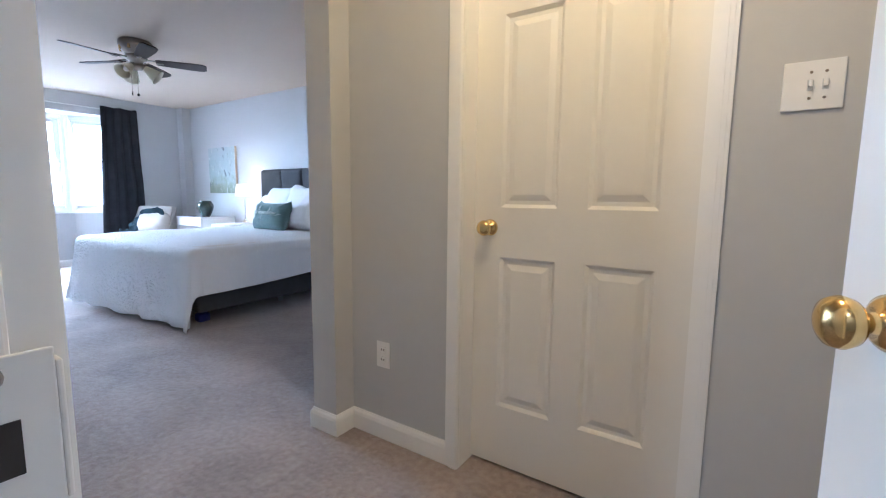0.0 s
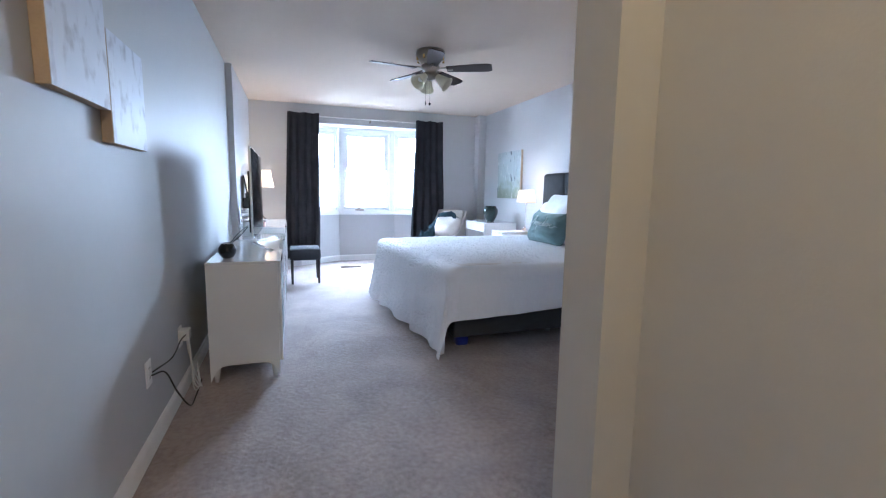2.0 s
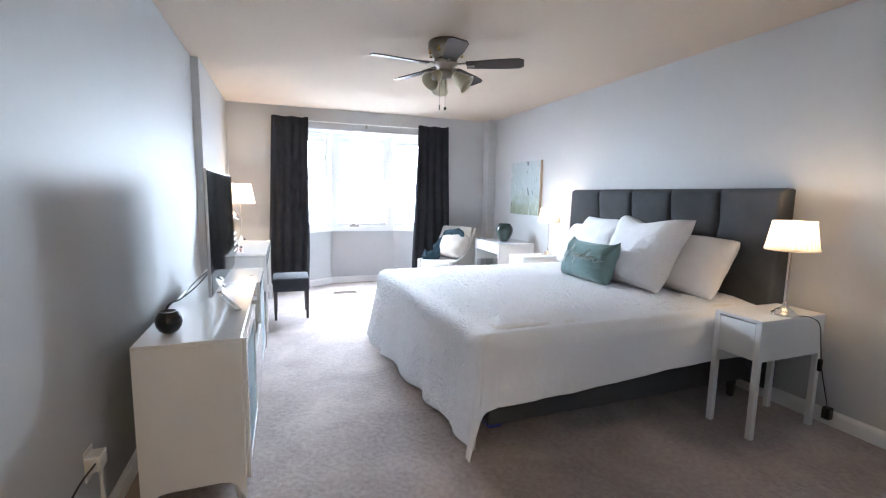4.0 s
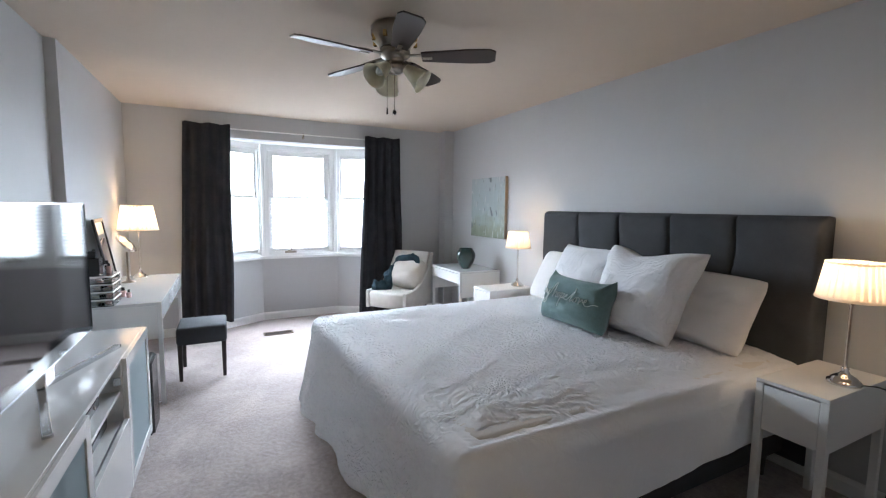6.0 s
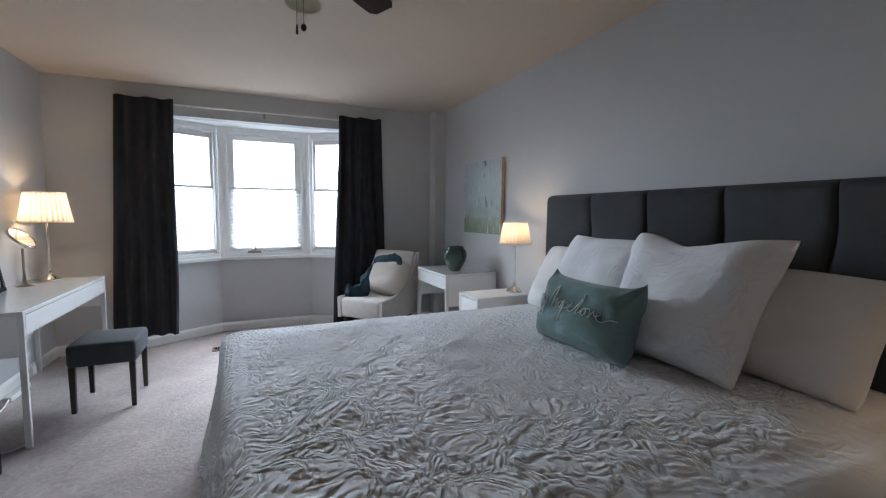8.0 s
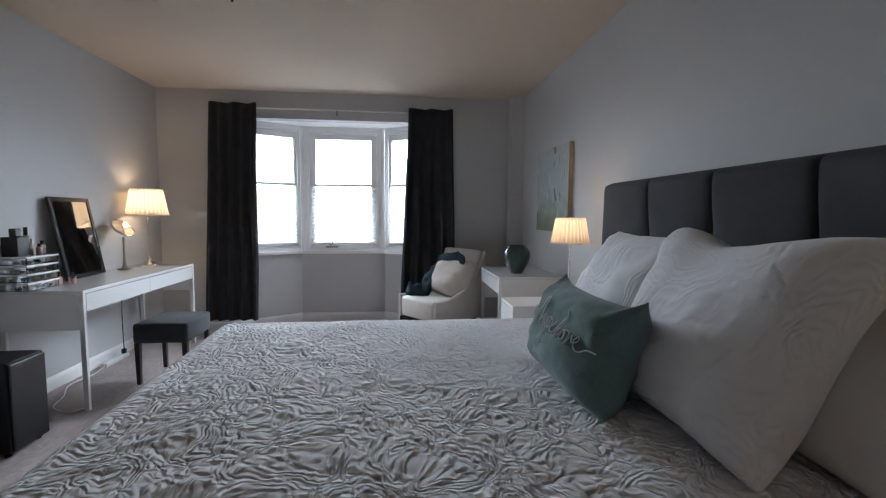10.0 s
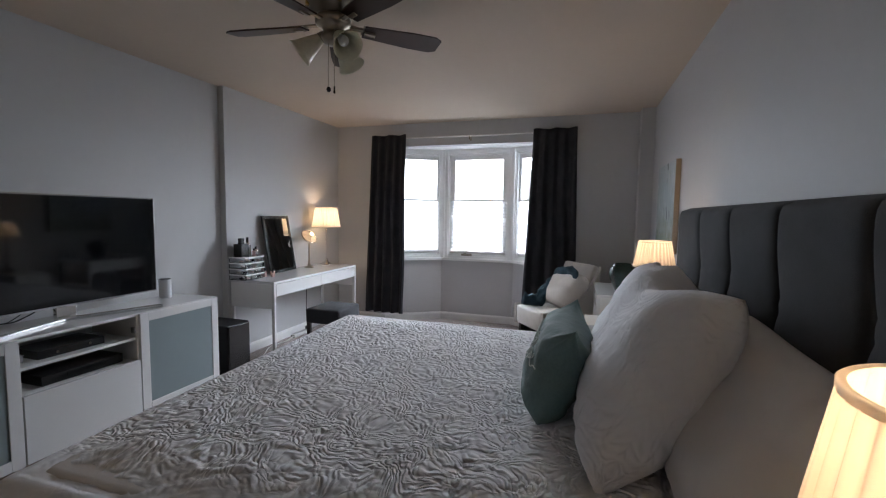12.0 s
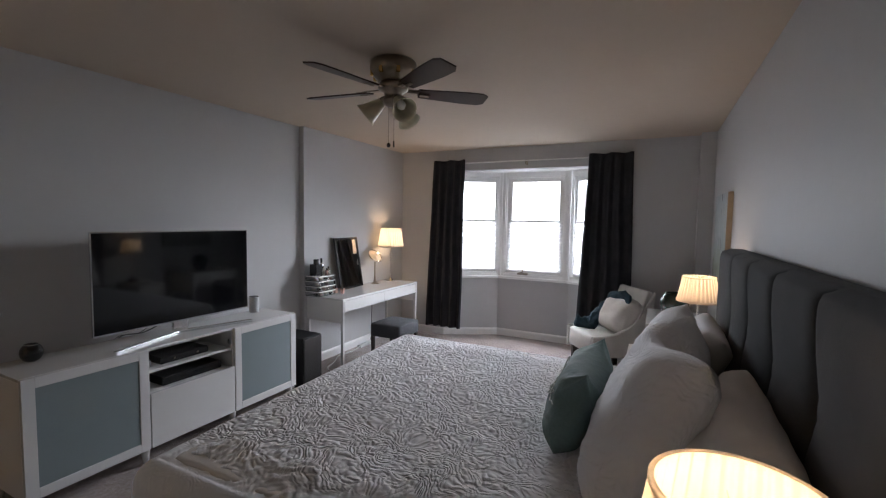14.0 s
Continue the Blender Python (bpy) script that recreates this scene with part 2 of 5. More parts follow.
def painting_material(name, stops, blot, blot_color, seed, soft=0.05, strokes=None):
    """Loose brushwork on canvas: bands of colour from top to bottom with dabs on it."""
    m, n, l, b = node_mat(name)
    co = n.new("ShaderNodeTexCoord")
    sep = n.new("ShaderNodeSeparateXYZ")
    l.new(co.outputs["Generated"], sep.inputs[0])
    noi = n.new("ShaderNodeTexNoise")
    noi.inputs["Scale"].default_value, noi.inputs["Detail"].default_value = 5, 6
    mp = n.new("ShaderNodeMapping")
    mp.inputs["Location"].default_value = (seed, seed * 2, 0)
    l.new(co.outputs["Generated"], mp.inputs[0])
    l.new(mp.outputs[0], noi.inputs["Vector"])
    ad = n.new("ShaderNodeMath")
    ad.operation = "MULTIPLY_ADD"
    ad.inputs[1].default_value = 0.7
    l.new(noi.outputs["Fac"], ad.inputs[0])
    l.new(sep.outputs["Z"], ad.inputs[2])
    r = n.new("ShaderNodeValToRGB")
    while len(r.color_ramp.elements) < len(stops):
        r.color_ramp.elements.new(0.5)
    for e, (p, c) in zip(r.color_ramp.elements, stops):
        e.position, e.color = p, (*c, 1)
    mu = n.new("ShaderNodeMath")
    mu.operation = "MULTIPLY"
    mu.inputs[1].default_value = 0.6
    l.new(ad.outputs[0], mu.inputs[0])
    l.new(mu.outputs[0], r.inputs[0])
    mp2 = n.new("ShaderNodeMapping")
    mp2.inputs["Scale"].default_value = (6, 6, 3.6)
    mp2.inputs["Location"].default_value = (seed, 0, seed)
    l.new(co.outputs["Generated"], mp2.inputs[0])
    no2 = n.new("ShaderNodeTexNoise")
    no2.inputs["Scale"].default_value, no2.inputs["Detail"].default_value = 1.0, 6
    l.new(mp2.outputs[0], no2.inputs["Vector"])
    r2 = n.new("ShaderNodeValToRGB")
    r2.color_ramp.elements[0].position, r2.color_ramp.elements[1].position = blot, blot + soft
    l.new(no2.outputs["Fac"], r2.inputs[0])
    mx = n.new("ShaderNodeMix")
    mx.data_type = "RGBA"
    l.new(r2.outputs[0], mx.inputs[0])
    l.new(r.outputs[0], mx.inputs[6])
    mx.inputs[7].default_value = (*blot_color, 1)
    top = mx.outputs[2]
    for k, (freq, tall, cut, tint) in enumerate(strokes or ()):
        mp3 = n.new("ShaderNodeMapping")
        mp3.inputs["Scale"].default_value = (freq, 1.0, tall)
        mp3.inputs["Location"].default_value = (seed + 3.7 * k, 0, seed - k)
        l.new(co.outputs["Generated"], mp3.inputs[0])
        no3 = n.new("ShaderNodeTexNoise")
        no3.inputs["Scale"].default_value, no3.inputs["Detail"].default_value = 1.0, 4
        no3.inputs["Distortion"].default_value = 0.6
        l.new(mp3.outputs[0], no3.inputs["Vector"])
        r3 = n.new("ShaderNodeValToRGB")
        r3.color_ramp.elements[0].position, r3.color_ramp.elements[1].position = cut, cut + 0.07
        l.new(no3.outputs["Fac"], r3.inputs[0])
        mx3 = n.new("ShaderNodeMix")
        mx3.data_type = "RGBA"
        l.new(r3.outputs[0], mx3.inputs[0])
        l.new(top, mx3.inputs[6])
        mx3.inputs[7].default_value = (*tint, 1)
        top = mx3.outputs[2]
    l.new(top, b.inputs["Base Color"])
    b.inputs["Roughness"].default_value = 0.55
    bp = n.new("ShaderNodeBump")
    bp.inputs["Strength"].default_value, bp.inputs["Distance"].default_value = 0.25, 0.004
    l.new(noi.outputs["Fac"], bp.inputs["Height"])
    l.new(bp.outputs[0], b.inputs["Normal"])
    return m


def bulb_material():
    m, n, l, b = node_mat("lit_bulb")
    b.inputs["Base Color"].default_value = (1, 0.9, 0.75, 1)
    b.inputs["Emission Color"].default_value = (1.0, 0.62, 0.28, 1)
    b.inputs["Emission Strength"].default_value = 6.0
    return m


CARPET = carpet_material()
QUILT = quilt_material("matelasse_cotton", 0.0105, 2.22)
SHAM = quilt_material("sham_cotton", 0.0032, 9.0)
GLASS = glass_material("window_glass", (1, 1, 1))
ACRYL = glass_material("clear_acrylic", (0.95, 0.97, 0.98), 0.03)
SHADEW = cloth_light_material("cellular_shade", (0.86, 0.87, 0.88), 0.6, 0.35)
PLEAT = cloth_light_material("lamp_pleats", (0.88, 0.80, 0.70), 0.5, 0.03)


def add_pleat_stripes(m, count):
    """Doubled cloth at each pleat, round the shade's axis."""
    n, l = m.node_tree.nodes, m.node_tree.links
    co = n.new("ShaderNodeTexCoord")
    rad = n.new("ShaderNodeTexGradient")
    rad.gradient_type = "RADIAL"
    l.new(co.outputs["Object"], rad.inputs[0])
    mu = n.new("ShaderNodeMath")
    mu.operation = "MULTIPLY"
    mu.inputs[1].default_value = count * 2 * math.pi
    l.new(rad.outputs["Fac"], mu.inputs[0])
    si = n.new("ShaderNodeMath")
    si.operation = "SINE"
    l.new(mu.outputs[0], si.inputs[0])
    rp = n.new("ShaderNodeMapRange")
    rp.inputs[1].default_value, rp.inputs[2].default_value = -1.0, 1.0
    rp.inputs[3].default_value, rp.inputs[4].default_value = 0.22, 0.46
    l.new(si.outputs[0], rp.inputs[0])
    for node in n:
        if node.type == "MIX_SHADER" and node.inputs[2].links[0].from_node.type == "BSDF_TRANSLUCENT":
            l.new(rp.outputs[0], node.inputs[0])


add_pleat_stripes(PLEAT, 30)
MIRROR = mat("mirror_silver", (0.82, 0.83, 0.84), 0.02, 1.0, spread=0.005)
SCREEN = mat("screen_glass", (0.004, 0.004, 0.005), 0.06, spread=0.1, spec=0.4)
BULB = bulb_material()
ART1 = painting_material("meadow_painting", [(0.12, (0.11, 0.13, 0.075)), (0.30, (0.23, 0.26, 0.19)), (0.44, (0.33, 0.38, 0.375)), (0.62, (0.36, 0.42, 0.43)), (0.85, (0.41, 0.45, 0.465))], 0.62, (0.09, 0.11, 0.12), 2.0,
                         strokes=((26, 3.0, 0.60, (0.56, 0.58, 0.55)), (30, 4.0, 0.63, (0.16, 0.19, 0.13)), (9, 7.0, 0.66, (0.60, 0.62, 0.62))))
ART2 = painting_material("pale_flower_painting", [(0.1, (0.55, 0.57, 0.64)), (0.5, (0.64, 0.67, 0.74)), (0.9, (0.58, 0.60, 0.68))], 0.52, (0.30, 0.30, 0.34), 7.0, 0.22)

# ---- mesh tools ----
def thing(name, loc, label, category, group="", turn=0.0):
    ob = new(name)
    ob.empty_display_size = 0.1
    ob.matrix_world = pose(*loc, 0, 0, turn)
    return tagged(ob, label, category, group)


def part(name, bm, material, parent=None, label="", smooth=False, kind=""):
    """Links a bmesh as one mesh object under a thing, a part or (with no parent) as a piece of the setting."""
    me = bpy.data.meshes.new(name)
    if smooth:
        for f in bm.faces:
            f.smooth = True
    bm.to_mesh(me)
    bm.free()
    me.materials.append(material)
    ob = new(name, me)
    ob.parent = parent
    return tagged(ob, label, kind=kind)


def setting(name, bm, material, label, category, smooth=False):
    return tagged(part(name, bm, material, smooth=smooth), label, category, kind="structure")


def box(bm, x0, x1, y0, y1, z0, z1, bevel=0.0, seg=2, m=None):
    r = bmesh.ops.create_cube(bm, size=1)
    vs = r["verts"]
    for v in vs:
        v.co = Vector((x0 + (v.co.x + 0.5) * (x1 - x0), y0 + (v.co.y + 0.5) * (y1 - y0), z0 + (v.co.z + 0.5) * (z1 - z0)))
        if m is not None:
            v.co = m @ v.co
    if bevel:
        es = {e for v in vs for e in v.link_edges}
        bmesh.ops.bevel(bm, geom=list(es), offset=bevel, segments=seg, affect="EDGES", profile=0.5)
    return bm


def boxes(*args, bevel=0.0):
    bm = bmesh.new()
    for a in args:
        box(bm, *a, bevel=bevel)
    return bm


def lathe(profile, seg=32, pleat=0.0, count=0, caps=False):
    """A turned shape from (radius, height) pairs about z; pleat adds folds to the outline."""
    bm = bmesh.new()
    rings = []
    for r, z in profile:
        ring = []
        for i in range(seg):
            a = 2 * math.pi * i / seg
            rr = r * (1 + pleat * math.cos(count * a)) if count else r
            ring.append(bm.verts.new((rr * math.cos(a), rr * math.sin(a), z)))
        rings.append(ring)
    for a, b in zip(rings, rings[1:]):
        for i in range(seg):
            bm.faces.new((a[i], a[(i + 1) % seg], b[(i + 1) % seg], b[i]))
    if caps:
        bm.faces.new(list(reversed(rings[0])))
        bm.faces.new(rings[-1])
    return bm


def moved(bm, m):
    bmesh.ops.transform(bm, matrix=m, verts=bm.verts)
    return bm


def tube(points, r, seg=8, bm=None):
    """A cord or rod along points, smoothed by Catmull-Rom."""
    bm = bm or bmesh.new()
    p = [Vector(q) for q in points]
    path = []
    if len(p) > 2:
        e = [p[0] * 2 - p[1]] + p + [p[-1] * 2 - p[-2]]
        for i in range(1, len(e) - 2):
            for k in range(8):
                t = k / 8
                a, b, c, d = e[i - 1:i + 3]
                path.append(0.5 * ((2 * b) + (c - a) * t + (2 * a - 5 * b + 4 * c - d) * t * t + (3 * b - a - 3 * c + d) * t ** 3))
        path.append(p[-1])
    else:
        path = p
    rings = []
    for i, q in enumerate(path):
        way = (path[min(i + 1, len(path) - 1)] - path[max(i - 1, 0)]).normalized()
        side = way.cross(Vector((0, 0, 1)))
        if side.length < 1e-3:
            side = Vector((1, 0, 0))
        side.normalize()
        up = side.cross(way)
        rings.append([bm.verts.new(q + r * (math.cos(2 * math.pi * k / seg) * side + math.sin(2 * math.pi * k / seg) * up)) for k in range(seg)])
    for a, b in zip(rings, rings[1:]):
        for k in range(seg):
            bm.faces.new((a[k], a[(k + 1) % seg], b[(k + 1) % seg], b[k]))
    bm.faces.new(list(reversed(rings[0])))
    bm.faces.new(rings[-1])
    bmesh.ops.recalc_face_normals(bm, faces=bm.faces)
    return bm


def grid(nu, nv, f):
    """A sheet of nu x nv cells; f(u, v) in 0..1 gives the place."""
    bm = bmesh.new()
    vs = [[bm.verts.new(f(i / nu, j / nv)) for j in range(nv + 1)] for i in range(nu + 1)]
    uv = bm.loops.layers.uv.new("UVMap")
    for i in range(nu):
        for j in range(nv):
            fa = bm.faces.new((vs[i][j], vs[i + 1][j], vs[i + 1][j + 1], vs[i][j + 1]))
            for lo, (a, b) in zip(fa.loops, ((i, j), (i + 1, j), (i + 1, j + 1), (i, j + 1))):
                lo[uv].uv = (a / nu, b / nv)
    return bm


def prism(outline, z0, z1):
    """An upright prism over a plan outline (anticlockwise)."""
    bm = bmesh.new()
    lo = [bm.verts.new((x, y, z0)) for x, y in outline]
    hi = [bm.verts.new((x, y, z1)) for x, y in outline]
    n = len(outline)
    bm.faces.new(list(reversed(lo)))
    bm.faces.new(hi)
    for i in range(n):
        bm.faces.new((lo[i], lo[(i + 1) % n], hi[(i + 1) % n], hi[i]))
    bmesh.ops.recalc_face_normals(bm, faces=bm.faces)
    return bm


def cushion(w, h, t, seed, n=26, flange=0.0, chop=0.0, puff=0.5, ears=0.0, soft=0.0):
    """A stuffed pillow: width along x, height along z from 0, thickness along y."""
    bm = bmesh.new()
    uvl = bm.loops.layers.uv.new("UVMap")

    def place(i, j, side):
        u, v = 2 * i / n - 1, 2 * j / n - 1
        su, sv = math.sin(u * math.pi / 2), math.sin(v * math.pi / 2)
        x = su * w / 2 * (1 - 0.07 * (1 - sv * sv) * abs(su) ** 3)
        z = sv * h / 2 * (1 - 0.07 * (1 - su * su) * abs(sv) ** 3)
        fat = (max(0.0, 1 - su ** 4) * max(0.0, 1 - sv ** 4)) ** puff
        if chop and sv > 0:
            z -= chop * math.exp(-(su / 0.42) ** 2) * sv ** 2
            x += 0.04 * su * sv
        gather = 0.0
        cut = 1 - soft * (su * sv) ** 4
        x, z = x * cut, z * cut
        if ears:
            cu, cv = 1 - abs(su), 1 - abs(sv)
            near = math.exp(-(cu * w / h + cv) / 0.28)
            z += ears * near * (1 if sv > 0 else -0.25)
            x += ears * 0.5 * near * (1 if su > 0 else -1)
            th = math.atan2(cv + 0.02, cu * w / h + 0.02)
            gather = ears * 0.42 * math.sin(th * 9 + seed) * math.exp(-(cu * w / h + cv) / 0.55) * (1 if sv > 0 else 0.5)
        q = Vector((su * 2.2 + seed, sv * 2.2, side * 1.5 + seed * 0.7))
        wr = noise.noise(q) * 0.020 + noise.noise(q * 3.1) * 0.008
        ridge = 0.006 * math.sin(9 * su + 4 * noise.noise(q)) * abs(sv)
        y = side * (t / 2 * fat + fat * (wr + ridge) + gather * fat ** 0.5)
        return Vector((x, y, z + h / 2))

    for side in (-1, 1):
        vs = [[bm.verts.new(place(i, j, side)) for j in range(n + 1)] for i in range(n + 1)]
        for i in range(n):
            for j in range(n):
                q = [vs[i][j], vs[i + 1][j], vs[i + 1][j + 1], vs[i][j + 1]]
                ij = [(i, j), (i + 1, j), (i + 1, j + 1), (i, j + 1)]
                if side > 0:
                    q.reverse(), ij.reverse()
                fa = bm.faces.new(q)
                for lo, (a, b) in zip(fa.loops, ij):
                    lo[uvl].uv = (a / n * w + (seed * 0.13) % 1.0, b / n * h + seed * 0.31)
    bmesh.ops.remove_doubles(bm, verts=bm.verts, dist=0.0004)
    return bm


def loose(name, bm, material, m, label, category, group="", smooth=True):
    """A thing that is one mesh, at the pose m."""
    ob = part(name, bm, material, smooth=smooth)
    ob.matrix_world = m
    return tagged(ob, label, category, group)

# ---- the setting ----
H = 2.47          # ceiling
JX = -0.152       # latch side of the entry doorway
YS, YN = 0.32, 4.10   # dresser wall, headboard wall
XW, XE = -7.70, -1.487  # window wall, wall by the entry
BAY = [(-7.70, 1.06), (-8.07, 1.69), (-8.07, 2.63), (-7.70, 3.26)]
BAY_OUT = [(-7.82, 0.98), (-8.19, 1.64), (-8.19, 2.68), (-7.82, 3.34)]

flo = grid(46, 28, lambda u, v: Vector((-8.3 + u * 10.1, -1.6 + v * 6.0, 0.0)))
setting("floor", flo, CARPET, "beige mauve cut-pile carpet over the whole room", "carpet")

setting("ceiling", boxes((-7.82, 1.8, -1.6, 4.25, H, H + 0.12)), CEIL, "flat off-white ceiling with warm lamplight toned into its colour", "ceiling")

# dresser wall with the entry doorway; it steps out towards the window
setting("wall_south", boxes((-5.80, JX - 0.062, YS - 0.12, YS, 0, H), (-7.82, -5.80, YS - 0.12, YS + 0.062, 0, H),
                            (JX - 0.062, 0.637, YS - 0.12, YS, 2.082, H), (0.637, 1.8, YS - 0.12, YS, 0, H)), WALL,
        "pale grey painted wall with a shallow step", "wall")
setting("wall_north", boxes((-7.82, 1.8, YN, YN + 0.12, 0, H)), WALL, "pale grey painted wall behind the bed", "wall")
# boxed corner chase
setting("wall_chase", boxes((XW, XW + 0.17, YN - 0.13, YN, 0, H)), WALL, "narrow boxed-in corner chase, painted grey", "wall")
setting("wall_east", boxes((XE, XE + 0.147, 1.557, YN, 0, H)), WALL, "grey painted wall end beside the entry", "wall")
setting("wall_entry", boxes((XE + 0.147, -0.776, 1.665, 1.80, 0, H), (-0.776, 0.005, 1.665, 1.80, 2.061, H), (0.005, 1.8, 1.665, 1.80, 0, H)), WALL,
        "grey painted wall around the closet door", "wall")
setting("wall_hall_end", boxes((0.95, 1.07, YS, 1.665, 0, H)), WALL, "plain grey wall behind the open door", "wall")
# Unseen walls added to close the landing and bounce its light.
setting("wall_landing_added", boxes((-3.0, 1.8, -1.6, -1.5, 0, H), (-3.0, -2.9, -1.5, 0.2, 0, H), (1.7, 1.8, -1.5, 0.2, 0, H)), WALL, "unseen plain walls added to close off the landing", "wall")
# closet behind the panelled door
setting("wall_closet", boxes((-1.335, -1.30, 1.80, 4.10, 0, H), (0.6, 0.7, 1.80, 4.10, 0, H)), WALL, "plain closet side walls", "wall")

# window wall with the bay
setting("wall_west", boxes((XW - 0.12, XW, YS + 0.062, BAY[0][1], 0, H), (XW - 0.12, XW, BAY[3][1], YN, 0, H),
                           (XW - 0.12, XW, BAY[0][1], BAY[3][1], 2.20, H)), WALL, "pale grey painted window wall", "wall")
setting("wall_bay", prism([(XW - 0.0, BAY[0][1]), BAY_OUT[0], BAY_OUT[1], BAY_OUT[2], BAY_OUT[3], BAY[3], BAY[2], BAY[1]], 0, 0.78), WALL,
        "low angled wall under the bay window", "wall")
setting("ceiling_bay", prism([(XW - 0.12, 0.98), (-8.27, 1.60), (-8.27, 2.72), (XW - 0.12, 3.34)], 2.20, 2.36), TRIM, "white soffit over the bay window", "ceiling")


def sweep_board(pts, h, t, side=1):
    """A skirting board along a plan line, its top edge rounded over."""
    bm = bmesh.new()
    prof = [(0, 0), (t, 0), (t, h * 0.72), (t * 0.75, h * 0.86), (t * 0.35, h * 0.95), (t * 0.3, h), (0, h)]
    rows = []
    n = len(pts)
    for i, p in enumerate(pts):
        p = Vector(p)
        a = (Vector(pts[i]) - Vector(pts[i - 1])).normalized() if i > 0 else None
        b = (Vector(pts[i + 1]) - Vector(pts[i])).normalized() if i < n - 1 else None
        na = Vector((-a.y, a.x)) if a is not None else None
        nb = Vector((-b.y, b.x)) if b is not None else None
        if na is None:
            nrm = nb
        elif nb is None:
            nrm = na
        else:
            s = (na + nb).normalized()
            nrm = s / max(0.35, s.dot(na))
        rows.append([bm.verts.new((p.x + nrm.x * d * side, p.y + nrm.y * d * side, z)) for d, z in prof])
    for r, s in zip(rows, rows[1:]):
        for k in range(len(prof) - 1):
            bm.faces.new((r[k], s[k], s[k + 1], r[k + 1]))
    bm.faces.new(rows[0])
    bm.faces.new(list(reversed(rows[-1])))
    bmesh.ops.recalc_face_normals(bm, faces=bm.faces)
    return bm


def skirting(pts, side):
    return setting("baseboard", sweep_board(pts, 0.095, 0.014, side), TRIM, "white moulded baseboard", "baseboard")


skirting([(-0.23, YS), (-5.80, YS), (-5.80, YS + 0.062), (XW, YS + 0.062), (XW, BAY[0][1]), BAY[1], BAY[2], BAY[3], (XW, YN - 0.13), (XW + 0.17, YN - 0.13), (XW + 0.17, YN), (XE, YN), (XE, 1.557), (XE + 0.147, 1.557), (XE + 0.147, 1.665), (-0.821, 1.665)], -1)
skirting([(0.051, 1.665), (0.95, 1.665), (0.95, YS + 0.05)], -1)

# ---- bay windows ----
def bay_window(name, a, b, crank):
    """One light of the bay: frame, sash, pane and a half-lowered shade. a to b along the inner line, seen from inside left to right."""
    a, b = Vector((*a, 0)), Vector((*b, 0))
    way = (b - a).normalized()
    w = (b - a).length
    root = new(name)
    rot = math.atan2(way.y, way.x)
    root.matrix_world = pose(a.x, a.y, 0, 0, 0, math.degrees(rot))
    tagged(root, "white window with a half-lowered translucent shade" + (" and crank handle" if crank else ""), "window", "lights of the bay window", "structure")
    z0, z1 = 0.81, 2.20
    f = 0.080 if crank else 0.014      # the middle light carries the mullions
    e = f + 0.014
    s = 0.064 if crank else 0.026
    fr = boxes((0, f, 0, 0.11, z0, z1), (w - f, w, 0, 0.11, z0, z1), (f, w - f, 0, 0.11, z1 - 0.05, z1), (f, w - f, 0, 0.11, z0, z0 + 0.035), bevel=0.004)
    part("window_frame", fr, TRIM, root)
    st = boxes((f, e, 0.012, 0.06, z0 + 0.035, z1 - 0.05), (w - e, w - f, 0.012, 0.06, z0 + 0.035, z1 - 0.05),
               (e, w - e, 0.012, 0.06, z1 - 0.072, z1 - 0.05), (e, w - e, 0.012, 0.06, z0 + 0.035, z0 + 0.052), bevel=0.003)
    part("stop", st, TRIM, root)
    sash = boxes((e, e + s, 0.05, 0.095, z0 + 0.052, z1 - 0.072), (w - e - s, w - e, 0.05, 0.095, z0 + 0.052, z1 - 0.072),
                 (e + s, w - e - s, 0.05, 0.095, z1 - 0.072 - 0.055, z1 - 0.072), (e + s, w - e - s, 0.05, 0.095, z0 + 0.052, z0 + 0.052 + 0.04), bevel=0.004)
    part("sash", sash, TRIM, root)
    pane = part("pane", boxes((e + s - 0.005, w - e - s + 0.005, 0.070, 0.075, z0 + 0.088, z1 - 0.122)), GLASS, root)
    pane.visible_shadow = False
    # shade: folded cells between a top rail and a bottom rail
    zt, zb = 1.545, 0.905
    cells = 34
    def fold(u, v):
        return Vector((e + 0.012 + u * (w - 2 * e - 0.024), 0.030 + (0.007 if int(round(v * cells)) % 2 else 0.0), zb + v * (zt - zb)))
    part("shade", grid(1, cells, fold), SHADEW, root, "white translucent pleated shade")
    part("shade_rail", boxes((e + 0.008, w - e - 0.008, 0.024, 0.044, zt, zt + 0.022), bevel=0.002), TRIM, root)
    part("bottom_rail", boxes((e + 0.008, w - e - 0.008, 0.022, 0.046, zb - 0.026, zb), bevel=0.002), TRIM, root)
    if crank:
        cr = tube([(0.33, 0.02, 0.868), (0.31, -0.005, 0.880), (0.345, -0.03, 0.890), (0.352, -0.03, 0.985)], 0.008)
        box(cr, 0.27, 0.41, -0.02, 0.02, 0.846, 0.872, bevel=0.005)
        part("crank_handle", cr, STEEL, root, "metal crank handle")
    return root


# inner line runs so that the room lies on the right hand of the way: local +y is outward
bay_window("window_1", BAY[0], BAY[1], False)
bay_window("window_2", BAY[1], BAY[2], True)
bay_window("window_3", BAY[2], BAY[3], False)
